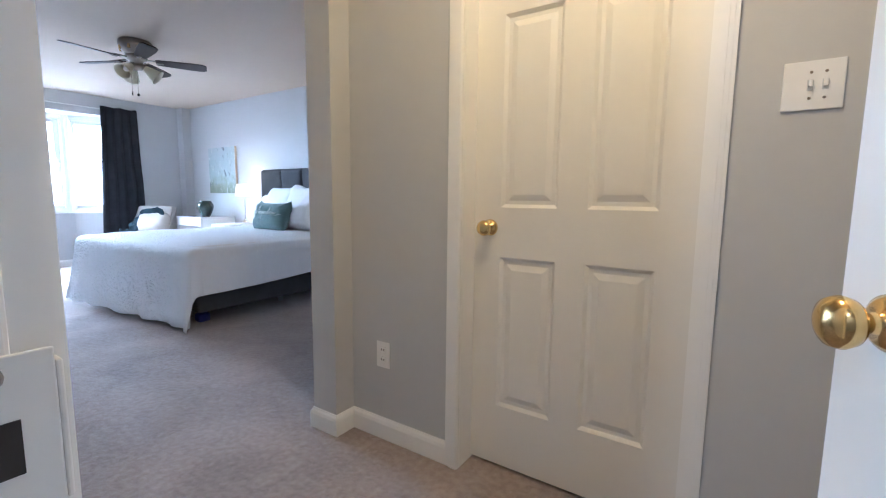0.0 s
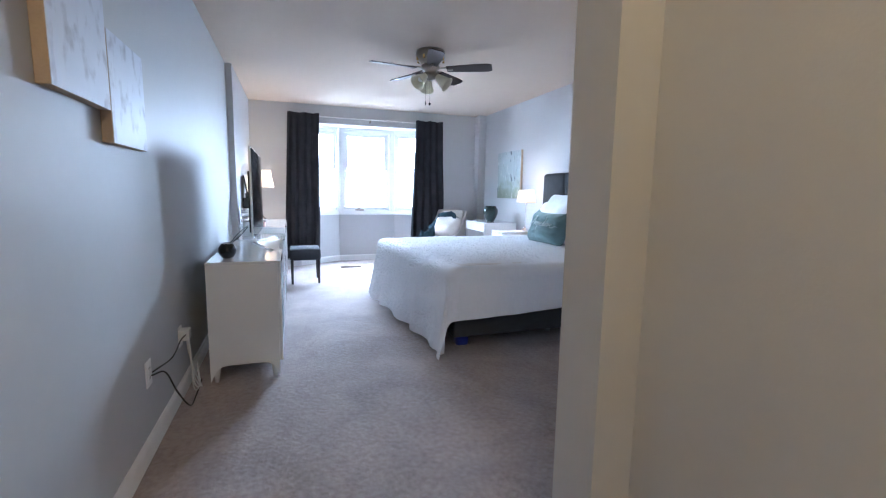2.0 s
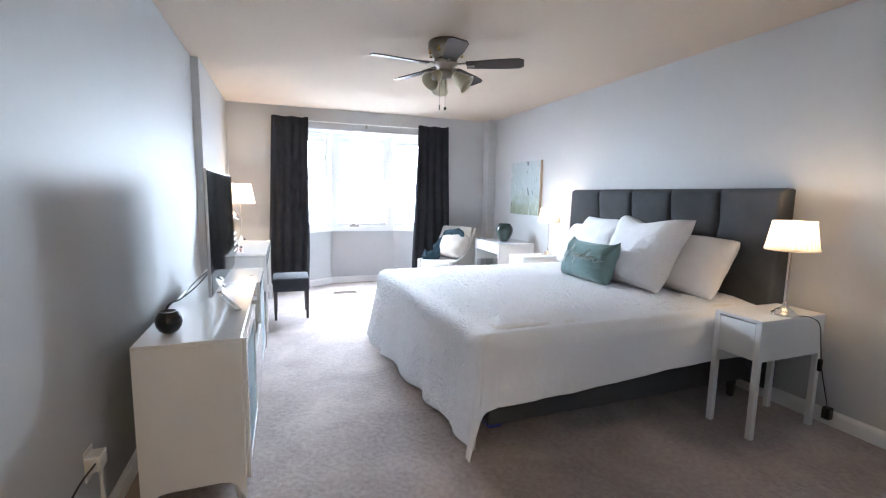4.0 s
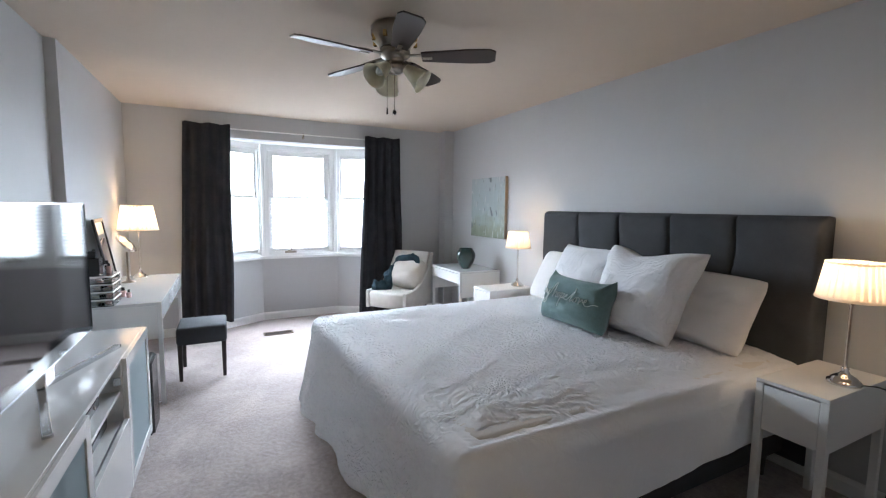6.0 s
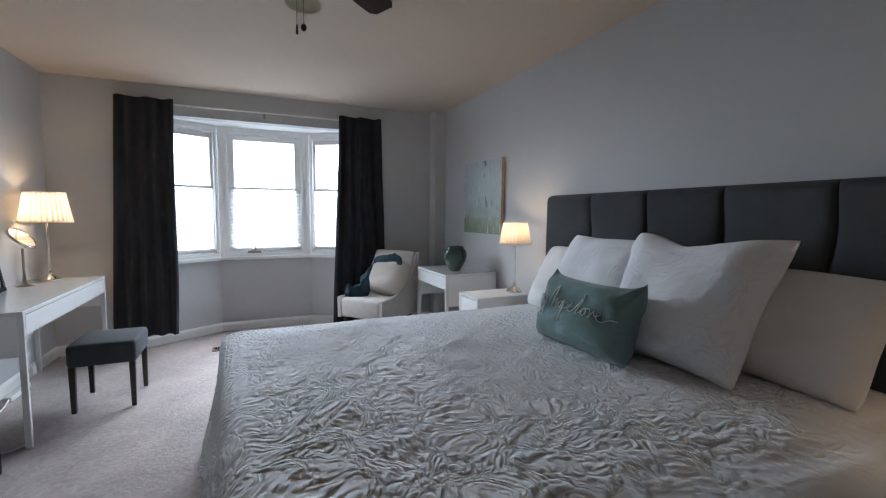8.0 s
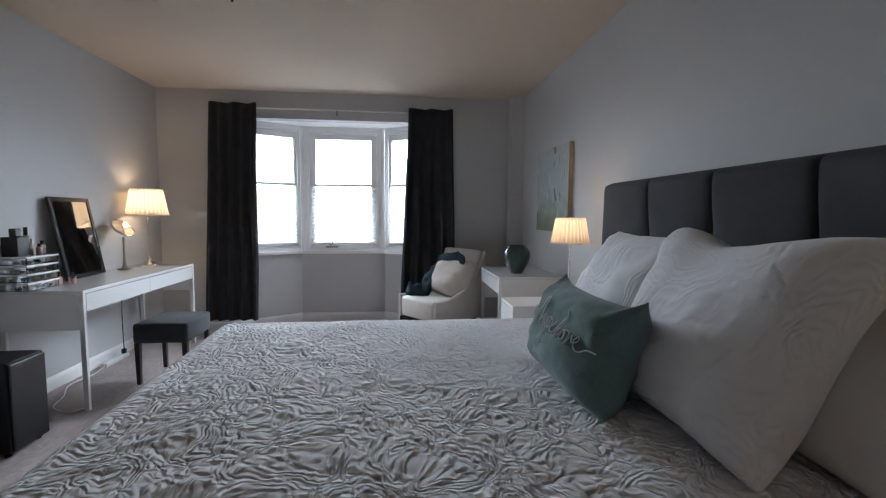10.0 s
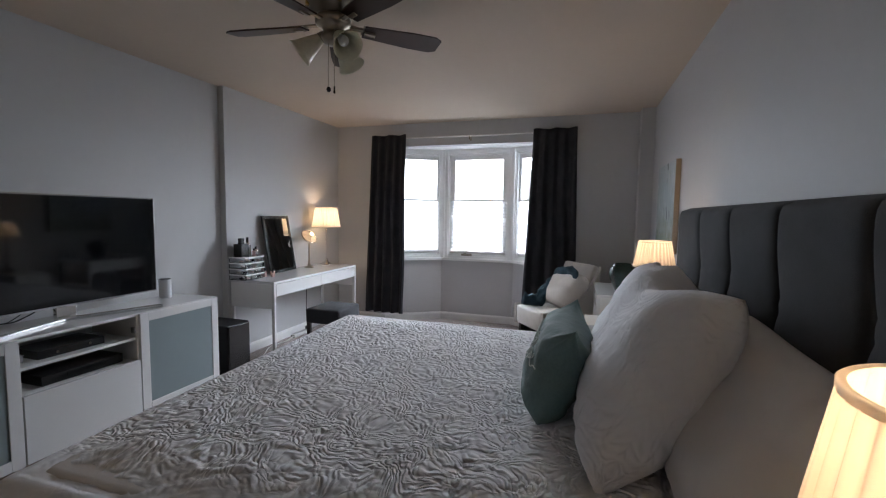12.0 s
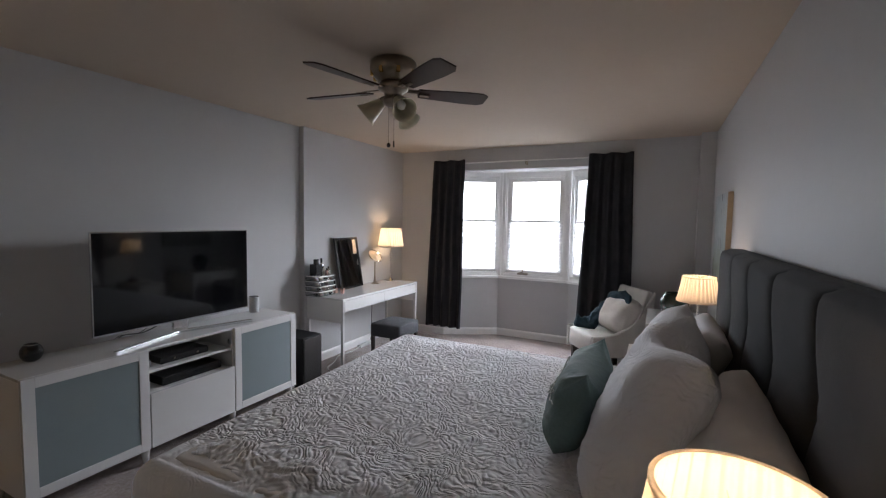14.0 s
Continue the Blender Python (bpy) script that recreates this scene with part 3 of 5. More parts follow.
# posts between the lights
post = boxes((-8.10, -8.054, 1.692, 1.730, 0.812, 2.20), (-8.10, -8.054, 2.590, 2.628, 0.812, 2.20), (-7.76, -7.70, 1.02, 1.08, 0.81, 2.2), (-7.76, -7.70, 3.24, 3.30, 0.81, 2.2), bevel=0.006)
setting("trim_posts", post, TRIM, "white mullion posts of the bay window", "trim")
sill = prism([(XW + 0.02, BAY[0][1] - 0.06), (XW, BAY[0][1] - 0.06), BAY_OUT[1], BAY_OUT[2], (XW, BAY[3][1] + 0.06), (XW + 0.02, BAY[3][1] + 0.06), (XW + 0.03, 3.27), (-8.035, 2.615), (-8.035, 1.705), (XW + 0.03, 1.05)], 0.78, 0.812)
setting("window_sill", sill, TRIM, "white painted window sill round the bay", "window sill")

# bright overcast distance beyond the window
def glow_material():
    m, n, l, b = node_mat("overcast_distance")
    em = n.new("ShaderNodeEmission")
    em.inputs[0].default_value, em.inputs[1].default_value = (0.90, 0.95, 1.0, 1), BACKDROP_GLOW
    l.new(em.outputs[0], n["Material Output"].inputs[0])
    return m


setting("backdrop", moved(grid(8, 4, lambda u, v: Vector((0, -14 + 28 * u, -0.5 + 11 * v))), pose(-15, 2.1, 0)), glow_material(), "white overcast sky beyond the window", "sky")

# sky light standing in the window openings
def sky_lamp(a, b, power):
    a, b = Vector((*a, 1.5)), Vector((*b, 1.5))
    way = (b - a).normalized()
    out = Vector((-way.y, way.x, 0))
    mid = (a + b) / 2 + out * 0.50 + Vector((0, 0, 0.35))
    inw = mid - out - Vector((0, 0, 1.05))
    lamp("window_light", "AREA", power, (0.78, 0.89, 1.0), look(mid, inw), size=(b - a).length + 0.10, size_y=1.30, spread=radians(110))


sky_lamp(BAY[0], BAY[1], WINDOW_POWER * 0.40)
sky_lamp(BAY[1], BAY[2], WINDOW_POWER)
sky_lamp(BAY[2], BAY[3], WINDOW_POWER * 0.72)

# ---- doors ----
def panel_door(root, w, h):
    """Leaf of a six-panel door in local x 0..w, z 0..h; the front face looks to local -y."""
    bm = bmesh.new()
    t = 0.035
    xs = [0.11, w / 2 - 0.052, w / 2 + 0.052, w - 0.11]
    zs = [(0.245, 0.835), (1.022, 1.705), (1.80, h - 0.11)]
    # stiles and rails
    cols = [(0, xs[0]), (xs[1], xs[2]), (xs[3], w)]
    for a, b in cols:
        box(bm, a, b, 0, t, 0, h)
    rows = [(0, zs[0][0]), (zs[0][1], zs[1][0]), (zs[1][1], zs[2][0]), (zs[2][1], h)]
    for za, zb in rows:
        box(bm, xs[0], xs[1], 0, t, za, zb)
        box(bm, xs[2], xs[3], 0, t, za, zb)
    part("leaf", bm, DOORP, root)
    for xa, xb in ((xs[0], xs[1]), (xs[2], xs[3])):
        for za, zb in zs:
            p = bmesh.new()
            for face, d in ((0.0, 1), (t, -1)):
                ring = []
                for inset, dep in ((0, 0.0), (0.012, 0.011), (0.026, 0.011), (0.048, 0.003)):
                    y = face + d * dep
                    ring.append([p.verts.new(q) for q in ((xa + inset, y, za + inset), (xb - inset, y, za + inset), (xb - inset, y, zb - inset), (xa + inset, y, zb - inset))])
                for r0, r1 in zip(ring, ring[1:]):
                    for k in range(4):
                        p.faces.new((r0[k], r0[(k + 1) % 4], r1[(k + 1) % 4], r1[k]))
                p.faces.new(ring[-1])
            bmesh.ops.recalc_face_normals(p, faces=p.faces)
            part("panel", p, DOORP, root)


def knob(root, x, z, y, out):
    """Round brass knob with its rose; out is -1 or 1 along local y."""
    prof = [(0.0, 0.0), (0.031, 0.0), (0.031, 0.004), (0.024, 0.010), (0.012, 0.014), (0.010, 0.030), (0.016, 0.034), (0.026, 0.042), (0.029, 0.052), (0.026, 0.061), (0.016, 0.067), (0.0, 0.069)]
    bm = moved(lathe(prof, 28), pose(x, y, z, 90 if out < 0 else -90, 0, 0))
    part("knob", bm, BRASS, root, "polished brass door knob", smooth=True)


closet = thing("door_1", (-0.763, 1.760, 0.012), "closed white six-panel door with a brass knob", "door")
tagged(closet, kind="structure")
panel_door(closet, 0.755, 2.035)
knob(closet, 0.068, 0.945, 0.0, -1)


def casing(x0, x1, ztop, y_face, out):
    """Moulded architrave round an opening in a wall along x; out is the way it stands proud."""
    w = 0.058
    bm = bmesh.new()
    def strip(a, b, c, d):
        for inset, dep in ((0.0, 0.012), (0.010, 0.016), (0.022, 0.019)):
            lo, hi = (y_face, y_face + out * dep) if out > 0 else (y_face + out * dep, y_face)
            if d - c > b - a:
                left = a < x0
                box(bm, a + (inset if left else inset * 0.2), b - (inset * 0.2 if left else inset), lo, hi, c, d - inset)
            else:
                box(bm, a, b, lo, hi, c + inset * 0.2, d - inset)
    strip(x0 - w, x0, 0, ztop + w)
    strip(x1, x1 + w, 0, ztop + w)
    strip(x0, x1, ztop, ztop + w)
    return bm


setting("trim_closet_door", casing(-0.763, -0.008, 2.06, 1.665, -1), TRIM, "white moulded door casing", "door casing")
setting("trim_closet_jamb", boxes((-0.775, -0.763, 1.668, 1.80, 0, 2.06), (-0.008, 0.004, 1.668, 1.80, 0, 2.06), (-0.763, -0.008, 1.668, 1.80, 2.048, 2.06)), TRIM, "white door jamb", "door jamb")

setting("trim_entry_jamb", boxes((JX - 0.06, JX, YS - 0.135, YS + 0.004, 0, 2.08), (JX, JX + 0.012, YS - 0.10, YS - 0.045, 0, 2.06), (0.575, 0.635, YS - 0.135, YS + 0.004, 0, 2.08), (JX, 0.575, YS - 0.135, YS + 0.004, 2.06, 2.08), bevel=0.002), TRIM, "white entry door jamb with a strike plate", "door jamb")
setting("trim_entry_door", casing(JX - 0.004, 0.579, 2.06, YS + 0.004, 1), TRIM, "white moulded entry door casing", "door casing")
strike = thing("strike_plate", (JX, YS - 0.004, 0.972), "worn painted strike plate on the entry jamb", "strike plate")
part("plate", boxes((0.0, 0.002, -0.022, 0.020, -0.036, 0.036), (-0.016, 0.002, 0.020, 0.0225, -0.030, 0.030), bevel=0.0008), WHITE_MATT, strike)
part("latch_hole", boxes((0.002, 0.003, -0.008, 0.008, -0.012, 0.010)), DARKWOOD, strike, "dark latch hole")
part("screw", moved(lathe([(0, 0.003), (0.004, 0.0025), (0.005, 0.001)], 12), pose(0.001, 0.0, 0.028, 0, 90, 0)), STEEL, strike)
part("screw", moved(lathe([(0, 0.003), (0.004, 0.0025), (0.005, 0.001)], 12), pose(0.001, 0.0, -0.028, 0, 90, 0)), STEEL, strike)

entry = thing("door_2", (0.565, 0.335, 0.012), "open white six-panel entry door with brass knobs", "door", turn=117.8)
tagged(entry, kind="structure")
panel_door(entry, 0.74, 2.035)
knob(entry, 0.672, 0.93, 0.035, 1)
knob(entry, 0.672, 0.93, 0.0, -1)

# ---- wall plates ----
def outlet(loc, turn, name="wall_outlet"):
    o = thing(name, loc, "white duplex power outlet on the wall", "outlet", "outlets", turn)
    part("plate", boxes((-0.036, 0.036, -0.006, 0, -0.058, 0.058), bevel=0.002), WHITE_MATT, o)
    for z in (0.022, -0.022):
        part("socket", boxes((-0.017, 0.017, -0.008, -0.005, z - 0.014, z + 0.014), bevel=0.003), TRIM, o)
        part("slot", boxes((-0.008, -0.005, -0.0088, -0.007, z - 0.003, z + 0.006), (0.005, 0.008, -0.0088, -0.007, z - 0.003, z + 0.006)), BLACKP, o)
    return o


outlet((-1.153, 1.665, 0.385), 0)
sw = thing("light_switch", (0.207, 1.665, 1.343), "white double toggle light switch plate", "light switch")
part("plate", boxes((-0.058, 0.058, -0.006, 0, -0.057, 0.057), bevel=0.002), WHITE_MATT, sw)
for x in (-0.005, 0.023):
    part("toggle", boxes((x - 0.004, x + 0.004, -0.016, -0.005, -0.004, 0.012), bevel=0.0015), TRIM, sw)
    part("slot", boxes((x - 0.006, x + 0.006, -0.0068, -0.005, -0.012, 0.012)), GREYCYL, sw)
    for z in (-0.030, 0.030):
        part("screw", moved(lathe([(0, 0.0015), (0.003, 0.001), (0.0035, 0)], 10), pose(x, -0.006, z, 90, 0, 0)), STEEL, sw)

# floor register
vent = thing("floor_vent", (-7.37, 1.79, 0.0), "brown metal floor register in the carpet", "floor vent")
part("frame", boxes((-0.062, 0.062, -0.16, -0.148, 0, 0.008), (-0.062, 0.062, 0.148, 0.16, 0, 0.008), (-0.062, -0.050, -0.148, 0.148, 0, 0.008), (0.050, 0.062, -0.148, 0.148, 0, 0.008)), VENTM, vent)
part("well", boxes((-0.05, 0.05, -0.148, 0.148, 0.0005, 0.002)), BLACKP, vent)
for i in range(14):
    part("slat", boxes((-0.05, 0.05, -0.142 + i * 0.0215, -0.136 + i * 0.0215, 0.002, 0.007)), VENTM, vent)

# ---- curtains and rod ----
def curtain(y0, y1, x, ztop, zbot, folds, seed, spread, shift):
    root = thing("curtain", (x, (y0 + y1) / 2, zbot), "charcoal floor-length curtain hanging in soft folds", "curtain", "window curtains")
    yc = (y0 + y1) / 2
    def f(u, v):
        k = 1 - v
        y = y0 - yc + u * (y1 - y0)
        y += spread * k * (u - 0.5) + shift * k + 0.015 * noise.noise(Vector((u * 3 + seed, v * 2, 0)))
        amp = 0.018 + 0.014 * k
        ph = folds * 2 * math.pi * (u + 0.018 * noise.noise(Vector((v * 1.6, seed, u * 2))))
        d = amp * math.sin(ph) + 0.010 * noise.noise(Vector((u * 9, v * 5, seed)))
        if v > 0.965:
            d *= 0.55
        return Vector((d, y, v * (ztop - zbot) + (0.006 * math.sin(ph * 0.5) if v > 0.99 else 0)))
    ob = part("panel", grid(96, 40, f), CURTAIN, root, smooth=True)
    s = ob.modifiers.new("thickness", "SOLIDIFY")
    s.thickness = 0.004
    return root


curtain(0.915, 1.37, -7.608, 2.325, 0.13, 4.5, 3.0, 0.06, -0.06)
curtain(2.885, 3.35, -7.608, 2.325, 0.05, 4.5, 9.0, 0.14, -0.02)
rod = thing("curtain_rod", (-7.655, 2.15, 2.29), "thin white curtain rod on wall brackets", "curtain rod")
part("rod", tube([(0, -1.19, 0), (0, 1.17, 0)], 0.008, 12), TRIM, rod, smooth=True)
for y in (-1.12, 0.0, 1.12):
    part("bracket", boxes((-0.045, 0.0, y - 0.006, y + 0.006, -0.022, -0.010), (-0.045, -0.040, y - 0.011, y + 0.011, -0.05, 0.02), (-0.012, 0.012, y - 0.008, y + 0.008, -0.045, -0.008), bevel=0.001), STEEL if y == 0 else TRIM, rod)

# ---- ceiling fan ----
fan = thing("ceiling_fan", (-4.644, 2.195, H), "brushed nickel ceiling fan with five dark blades and three lights", "ceiling fan")
part("canopy", lathe([(0.0, 0.0), (0.125, 0.0), (0.135, -0.012), (0.137, -0.05), (0.128, -0.075), (0.110, -0.095), (0.095, -0.110), (0.088, -0.125), (0.0, -0.126)], 48), STEEL, fan, smooth=True)
part("motor_hub", lathe([(0.0, -0.126), (0.082, -0.126), (0.088, -0.135), (0.088, -0.160), (0.075, -0.172), (0.055, -0.180), (0.05, -0.205), (0.060, -0.215), (0.062, -0.238), (0.04, -0.256), (0.0, -0.26)], 40), STEEL, fan, smooth=True)
for k in range(8):
    part("band", moved(boxes((0.118, 0.134, -0.010, 0.010, -0.094, -0.062)), pose(0, 0, 0, 0, 0, 45 * k)), BRASS, fan)


def blade_mesh(m):
    out = []
    L0, L1 = 0.155, 0.575
    pts = []
    for i in range(13):
        t = i / 12
        x = L0 + (L1 - L0) * t
        w = 0.046 + 0.022 * min(1.0, t * 1.6)
        if t > 0.9:
            w *= math.sqrt(max(0.0, 1 - ((t - 0.9) / 0.1) ** 2 * 0.55))
        pts.append((x, w))
    bm = bmesh.new()
    top = [bm.verts.new((x, w, 0.004)) for x, w in pts] + [bm.verts.new((x, -w, 0.004)) for x, w in reversed(pts)]
    bot = [bm.verts.new((v.co.x, v.co.y, -0.004)) for v in top]
    bm.faces.new(top)
    bm.faces.new(list(reversed(bot)))
    n = len(top)
    for i in range(n):
        bm.faces.new((top[i], bot[i], bot[(i + 1) % n], top[(i + 1) % n]))
    bmesh.ops.recalc_face_normals(bm, faces=bm.faces)
    return moved(bm, m)


for k in range(5):
    a = 60 + 72 * k
    m = pose(0, 0, -0.168, 0, 0, a) @ pose(0, 0, 0, -12, 0, 0)
    b = part("blade", blade_mesh(m), BLADE, fan, "dark walnut fan blade")
    arm = bmesh.new()
    box(arm, 0.07, 0.19, -0.014, 0.014, 0.005, 0.013, bevel=0.002, m=pose(0, 0, -0.168, 0, 0, a))
    box(arm, 0.15, 0.23, -0.034, 0.034, 0.005, 0.010, bevel=0.002, m=m)
    box(arm, 0.16, 0.215, -0.012, 0.012, -0.012, -0.005, bevel=0.003, m=m)
    part("blade_arm", arm, STEEL, fan)
for a in (296, 56, 176):
    m = pose(0, 0, -0.225, 0, 0, a) @ pose(0.055, 0, 0, 0, 128, 0)
    sh = moved(lathe([(0.024, 0.0), (0.030, 0.02), (0.040, 0.05), (0.050, 0.085), (0.062, 0.122), (0.073, 0.140), (0.070, 0.140), (0.058, 0.120), (0.046, 0.085), (0.036, 0.05), (0.022, 0.004)], 32), m)
    glass = part("light_shade", sh, FANGLASS, fan, "cream alabaster glass bell shade", smooth=True)
    part("holder", moved(lathe([(0, -0.03), (0.018, -0.03), (0.024, -0.012), (0.028, 0.012), (0.022, 0.014), (0, 0.014)], 24), m), STEEL, glass, smooth=True)
    part("bulb", moved(lathe([(0, 0.02), (0.014, 0.03), (0.024, 0.06), (0.026, 0.08), (0.018, 0.098), (0, 0.104)], 20), m), WHITE_MATT, glass, smooth=True)
for (x, y, z) in ((0.026, -0.012, -0.482), (-0.054, -0.028, -0.462)):
    part("pull_chain", tube([(x, y, -0.25), (x, y, z + 0.012)], 0.0016, 6), STEEL, fan)
    part("chain_bob", moved(lathe([(0, 0.014), (0.006, 0.012), (0.011, 0.004), (0.011, -0.004), (0.006, -0.012), (0, -0.014)] if z < -0.47 else [(0, 0.02), (0.004, 0.018), (0.005, -0.016), (0, -0.02)], 16), pose(x, y, z)), BLACKP, fan, smooth=True)

# ---- entry hall lamp, over the closet door ----
hall = thing("ceiling_light", (-0.25, 1.02, H), "unseen flush warm glass ceiling light", "ceiling light")
part("base", lathe([(0, 0), (0.15, 0), (0.15, -0.02), (0.13, -0.028), (0, -0.028)], 40), STEEL, hall, smooth=True)
part("diffuser", lathe([(0.128, -0.028), (0.125, -0.05), (0.10, -0.078), (0.06, -0.095), (0, -0.10)], 40), BULB, hall, "lit warm glass bowl", smooth=True)
lamp("entry_lamp", "POINT", HALL_POWER, (1.0, 0.69, 0.32), pose(-0.25, 1.02, H - 0.17), radius=0.12)
# Unseen fixture and light added to brighten the jamb, standing in for landing daylight.
copy_thing(hall, pose(-0.2, -0.75, H))
lamp("landing_daylight_fill", "POINT", 14.0, (0.93, 0.95, 1.0), pose(-0.2, -0.75, H - 0.17), radius=0.06)

# ---- bed ----
BX0, BX1 = -5.335, -3.385   # mattress sides
BYF = 1.90                  # foot of the mattress
BTOP = 0.672
bed = thing("bed", (-4.36, 3.0, 0.0), "king-size bed with a charcoal tufted fabric headboard", "bed")
bx, by = -4.36, 3.0
back = boxes((-5.43 - bx, -3.287 - bx, 3.985 - by, 4.07 - by, 0.10, 1.422), bevel=0.014)
hb = part("headboard", back, GREYFAB, bed, "charcoal upholstered headboard", smooth=False)


def padded(x0, x1, z0, z1, first, last):
    """One stuffed channel; the seams between channels are pulled in at a tuft above the pillows."""
    def f(u, v):
        a, b = math.sin((2 * u - 1) * math.pi / 2), 2 * v - 1
        inner = (a < 0 and not first) or (a > 0 and not last)
        seam = x0 if a < 0 else x1
        tv = 0.765 + 0.012 * math.sin(seam * 23)
        tuft = math.exp(-((v - tv) / 0.085) ** 2)
        low = 0.030 if inner else 0.0
        d = low + (0.060 - low) * math.sqrt(max(0.0, 1 - abs(a) ** (13 if inner else 22)))
        if inner:
            d -= 0.028 * tuft * abs(a) ** 2.6
        d *= math.sqrt(max(0.0, 1 - abs(b) ** 36))
        pull = math.exp(-((v - tv) / 0.04) ** 2) * abs(a) ** 1.5 * (1 if inner else 0)
        d += 0.0035 * pull * math.sin((v - tv) * 130 + a * 6) + 0.003 * noise.noise(Vector((u * 2.5 + x0 * 5, v * 5, 0)))
        sway = 0.020 * math.sin((v - tv) * 10) * math.exp(-((v - tv) / 0.22) ** 2) * abs(a) ** 4 * (1 if inner else 0)
        return Vector((x0 + (0.5 + a / 2) * (x1 - x0) + sway - bx, 4.003 - by - max(d, 0.0), z0 + v * (z1 - z0)))
    return grid(32, 70, f)


seams = [-5.43, -4.995, -4.573, -4.147, -3.726, -3.287]
for i in range(5):
    part("padded_panel", padded(seams[i], seams[i + 1], 0.20, 1.424, i == 0, i == 4), GREYFAB, hb, smooth=True)
base = bmesh.new()
box(base, BX0 - bx + 0.02, BX1 - bx - 0.02, BYF + 0.11 - by, 4.0 - by, 0.13, 0.31, bevel=0.015)
part("base", base, GREYFAB, bed, "charcoal upholstered bed base")
mat_bm = bmesh.new()
box(mat_bm, BX0 - bx, BX1 - bx, BYF + 0.10 - by, 3.975 - by, 0.31, BTOP - 0.012, bevel=0.05, seg=4)
part("mattress", mat_bm, LINEN, bed, "white mattress with fitted sheet", smooth=True)
for x, y in ((-0.80, -0.85), (0.70, -0.80), (-0.90, 0.0), (0.62, 0.0), (0.0, 0.0), (-0.90, 0.9), (0.90, 0.9)):
    part("leg", moved(lathe([(0, 0), (0.022, 0), (0.03, 0.13), (0, 0.13)], 16), pose(x, y, 0)), GREYCYL if y == 0.0 else DARKWOOD, bed)

# bedspread: the cloth is laid over the mattress and falls in folds
def smooth01(t):
    t = max(0.0, min(1.0, t))
    return t * t * (3 - 2 * t)


DROP_N, DROP_W, DROP_F = 0.40, 0.42, 0.66


def cloth(u, v):
    wide = BX1 - BX0
    a = -DROP_W + u * (wide + DROP_W + DROP_N)      # across, 0 at the window side edge
    b = -DROP_F + v * (3.955 - BYF + DROP_F)        # along, 0 at the foot edge
    da = -a if a < 0 else (a - wide if a > wide else 0.0)
    sx = -1 if a < 0 else 1
    db = -b if b < 0 else 0.0
    if sx > 0 and da > 0:
        da *= 1 - 0.16 * smooth01(b / 1.6)
    px, py = min(max(a, 0.0), wide), max(b, 0.0)
    skew = 0.10 * px / wide * (1 - py / 2.06)       # the foot edge runs a little askew
    d = math.hypot(da, db)
    if da > 0 and db > 0:
        shorter = 1 - 0.17 * (2 * da * db / (d * d)) ** 2 * smooth01(d / 0.4)
        da, db, d = da * shorter, db * shorter, d * shorter
    q = Vector((a * 1.0, b * 1.0, 0))
    pk = q * 8.5 + Vector((noise.noise(q * 4.0), noise.noise(q * 4.0 + Vector((5, 0, 0))), 0)) * 1.3
    bend = Vector((noise.noise(q * 6.0 + Vector((1, 8, 3))), noise.noise(q * 6.0 + Vector((7, 2, 5))), 0)) * 0.035
    sq = q + bend
    row = math.floor(sq.y / 0.34)
    cx_ = (math.floor(sq.x / 0.40 + 0.5 * (row % 2)) + 0.5 - 0.5 * (row % 2)) * 0.40
    rad_ = math.hypot(sq.x - cx_, sq.y - (row + 0.5) * 0.34)
    scroll = math.cos(rad_ * 128 + 1.5 * noise.noise(q * 9.0)) * (0.55 + 0.45 * noise.noise(q * 7.0 + Vector((4, 4, 4))))
    tight = Vector((sq.x * 24, sq.y * 13, 0)) + Vector((noise.noise(q * 9.0), noise.noise(q * 9.0 + Vector((5, 0, 0))), 0)) * 1.2
    pucker = 0.0042 * (0.25 - abs(noise.noise(pk))) + 0.0034 * (math.exp(-6 * abs(noise.noise(tight))) - 0.4) + 0.0028 * (math.exp(-5 * abs(noise.noise(tight * 2.1 + Vector((9, 2, 0))))) - 0.4) + 0.0016 * scroll
    pucker *= 1 - 0.92 * smooth01((a - 1.80 - 0.14 * noise.noise(q * 5.0)) / 0.28)
    lift = pucker + 0.008 * noise.noise(q * 2.2) + 0.005 * noise.noise(q * 5.3 + Vector((3, 1, 7))) + 0.002 * noise.noise(q * 13)
    if d < 1e-6:
        ex = min(px, wide - px, py)
        return Vector((BX0 + px, BYF + py + skew, BTOP + lift - 0.022 * (1 - smooth01(ex / 0.22))))
    nx_, ny_ = sx * da / d, -db / d
    r = 0.075
    arc = r * math.pi / 2
    if d < arc:
        t = d / r
        out, down = r * math.sin(t) - 0.0, r * (1 - math.cos(t))
    else:
        out, down = r, r + (d - arc)
    fall = smooth01((d - arc) / 0.5)
    run = (px * 1.0 + 2.0 * nx_ * 0.3) * 1.0 if db > da else py
    th = math.atan2(da, db + 1e-9)
    corner = math.sin(2 * th) if da > 0 and db > 0 else 0.0
    wave = 0.020 * math.sin(run * 15 + 2.2 * noise.noise(Vector((run * 2.3, 4.0, sx)))) + 0.026 * noise.noise(Vector((run * 5.5, sx * 3.0, d * 0.8)))
    wave += 0.022 * corner * math.sin(th * 6 + 0.8)
    wave += 0.005 * (1 - smooth01((d - 0.35) / 0.3)) * math.sin(run * 46 + 6 * noise.noise(Vector((run * 3, d * 2, 1.0))))
    if da >= db:
        wave *= 0.45
    if db > da:
        flare = 0.02 + 0.16 * (1 - px / wide)
    else:
        flare = 0.05
    flare += (0.20 if sx > 0 else 0.06) * corner
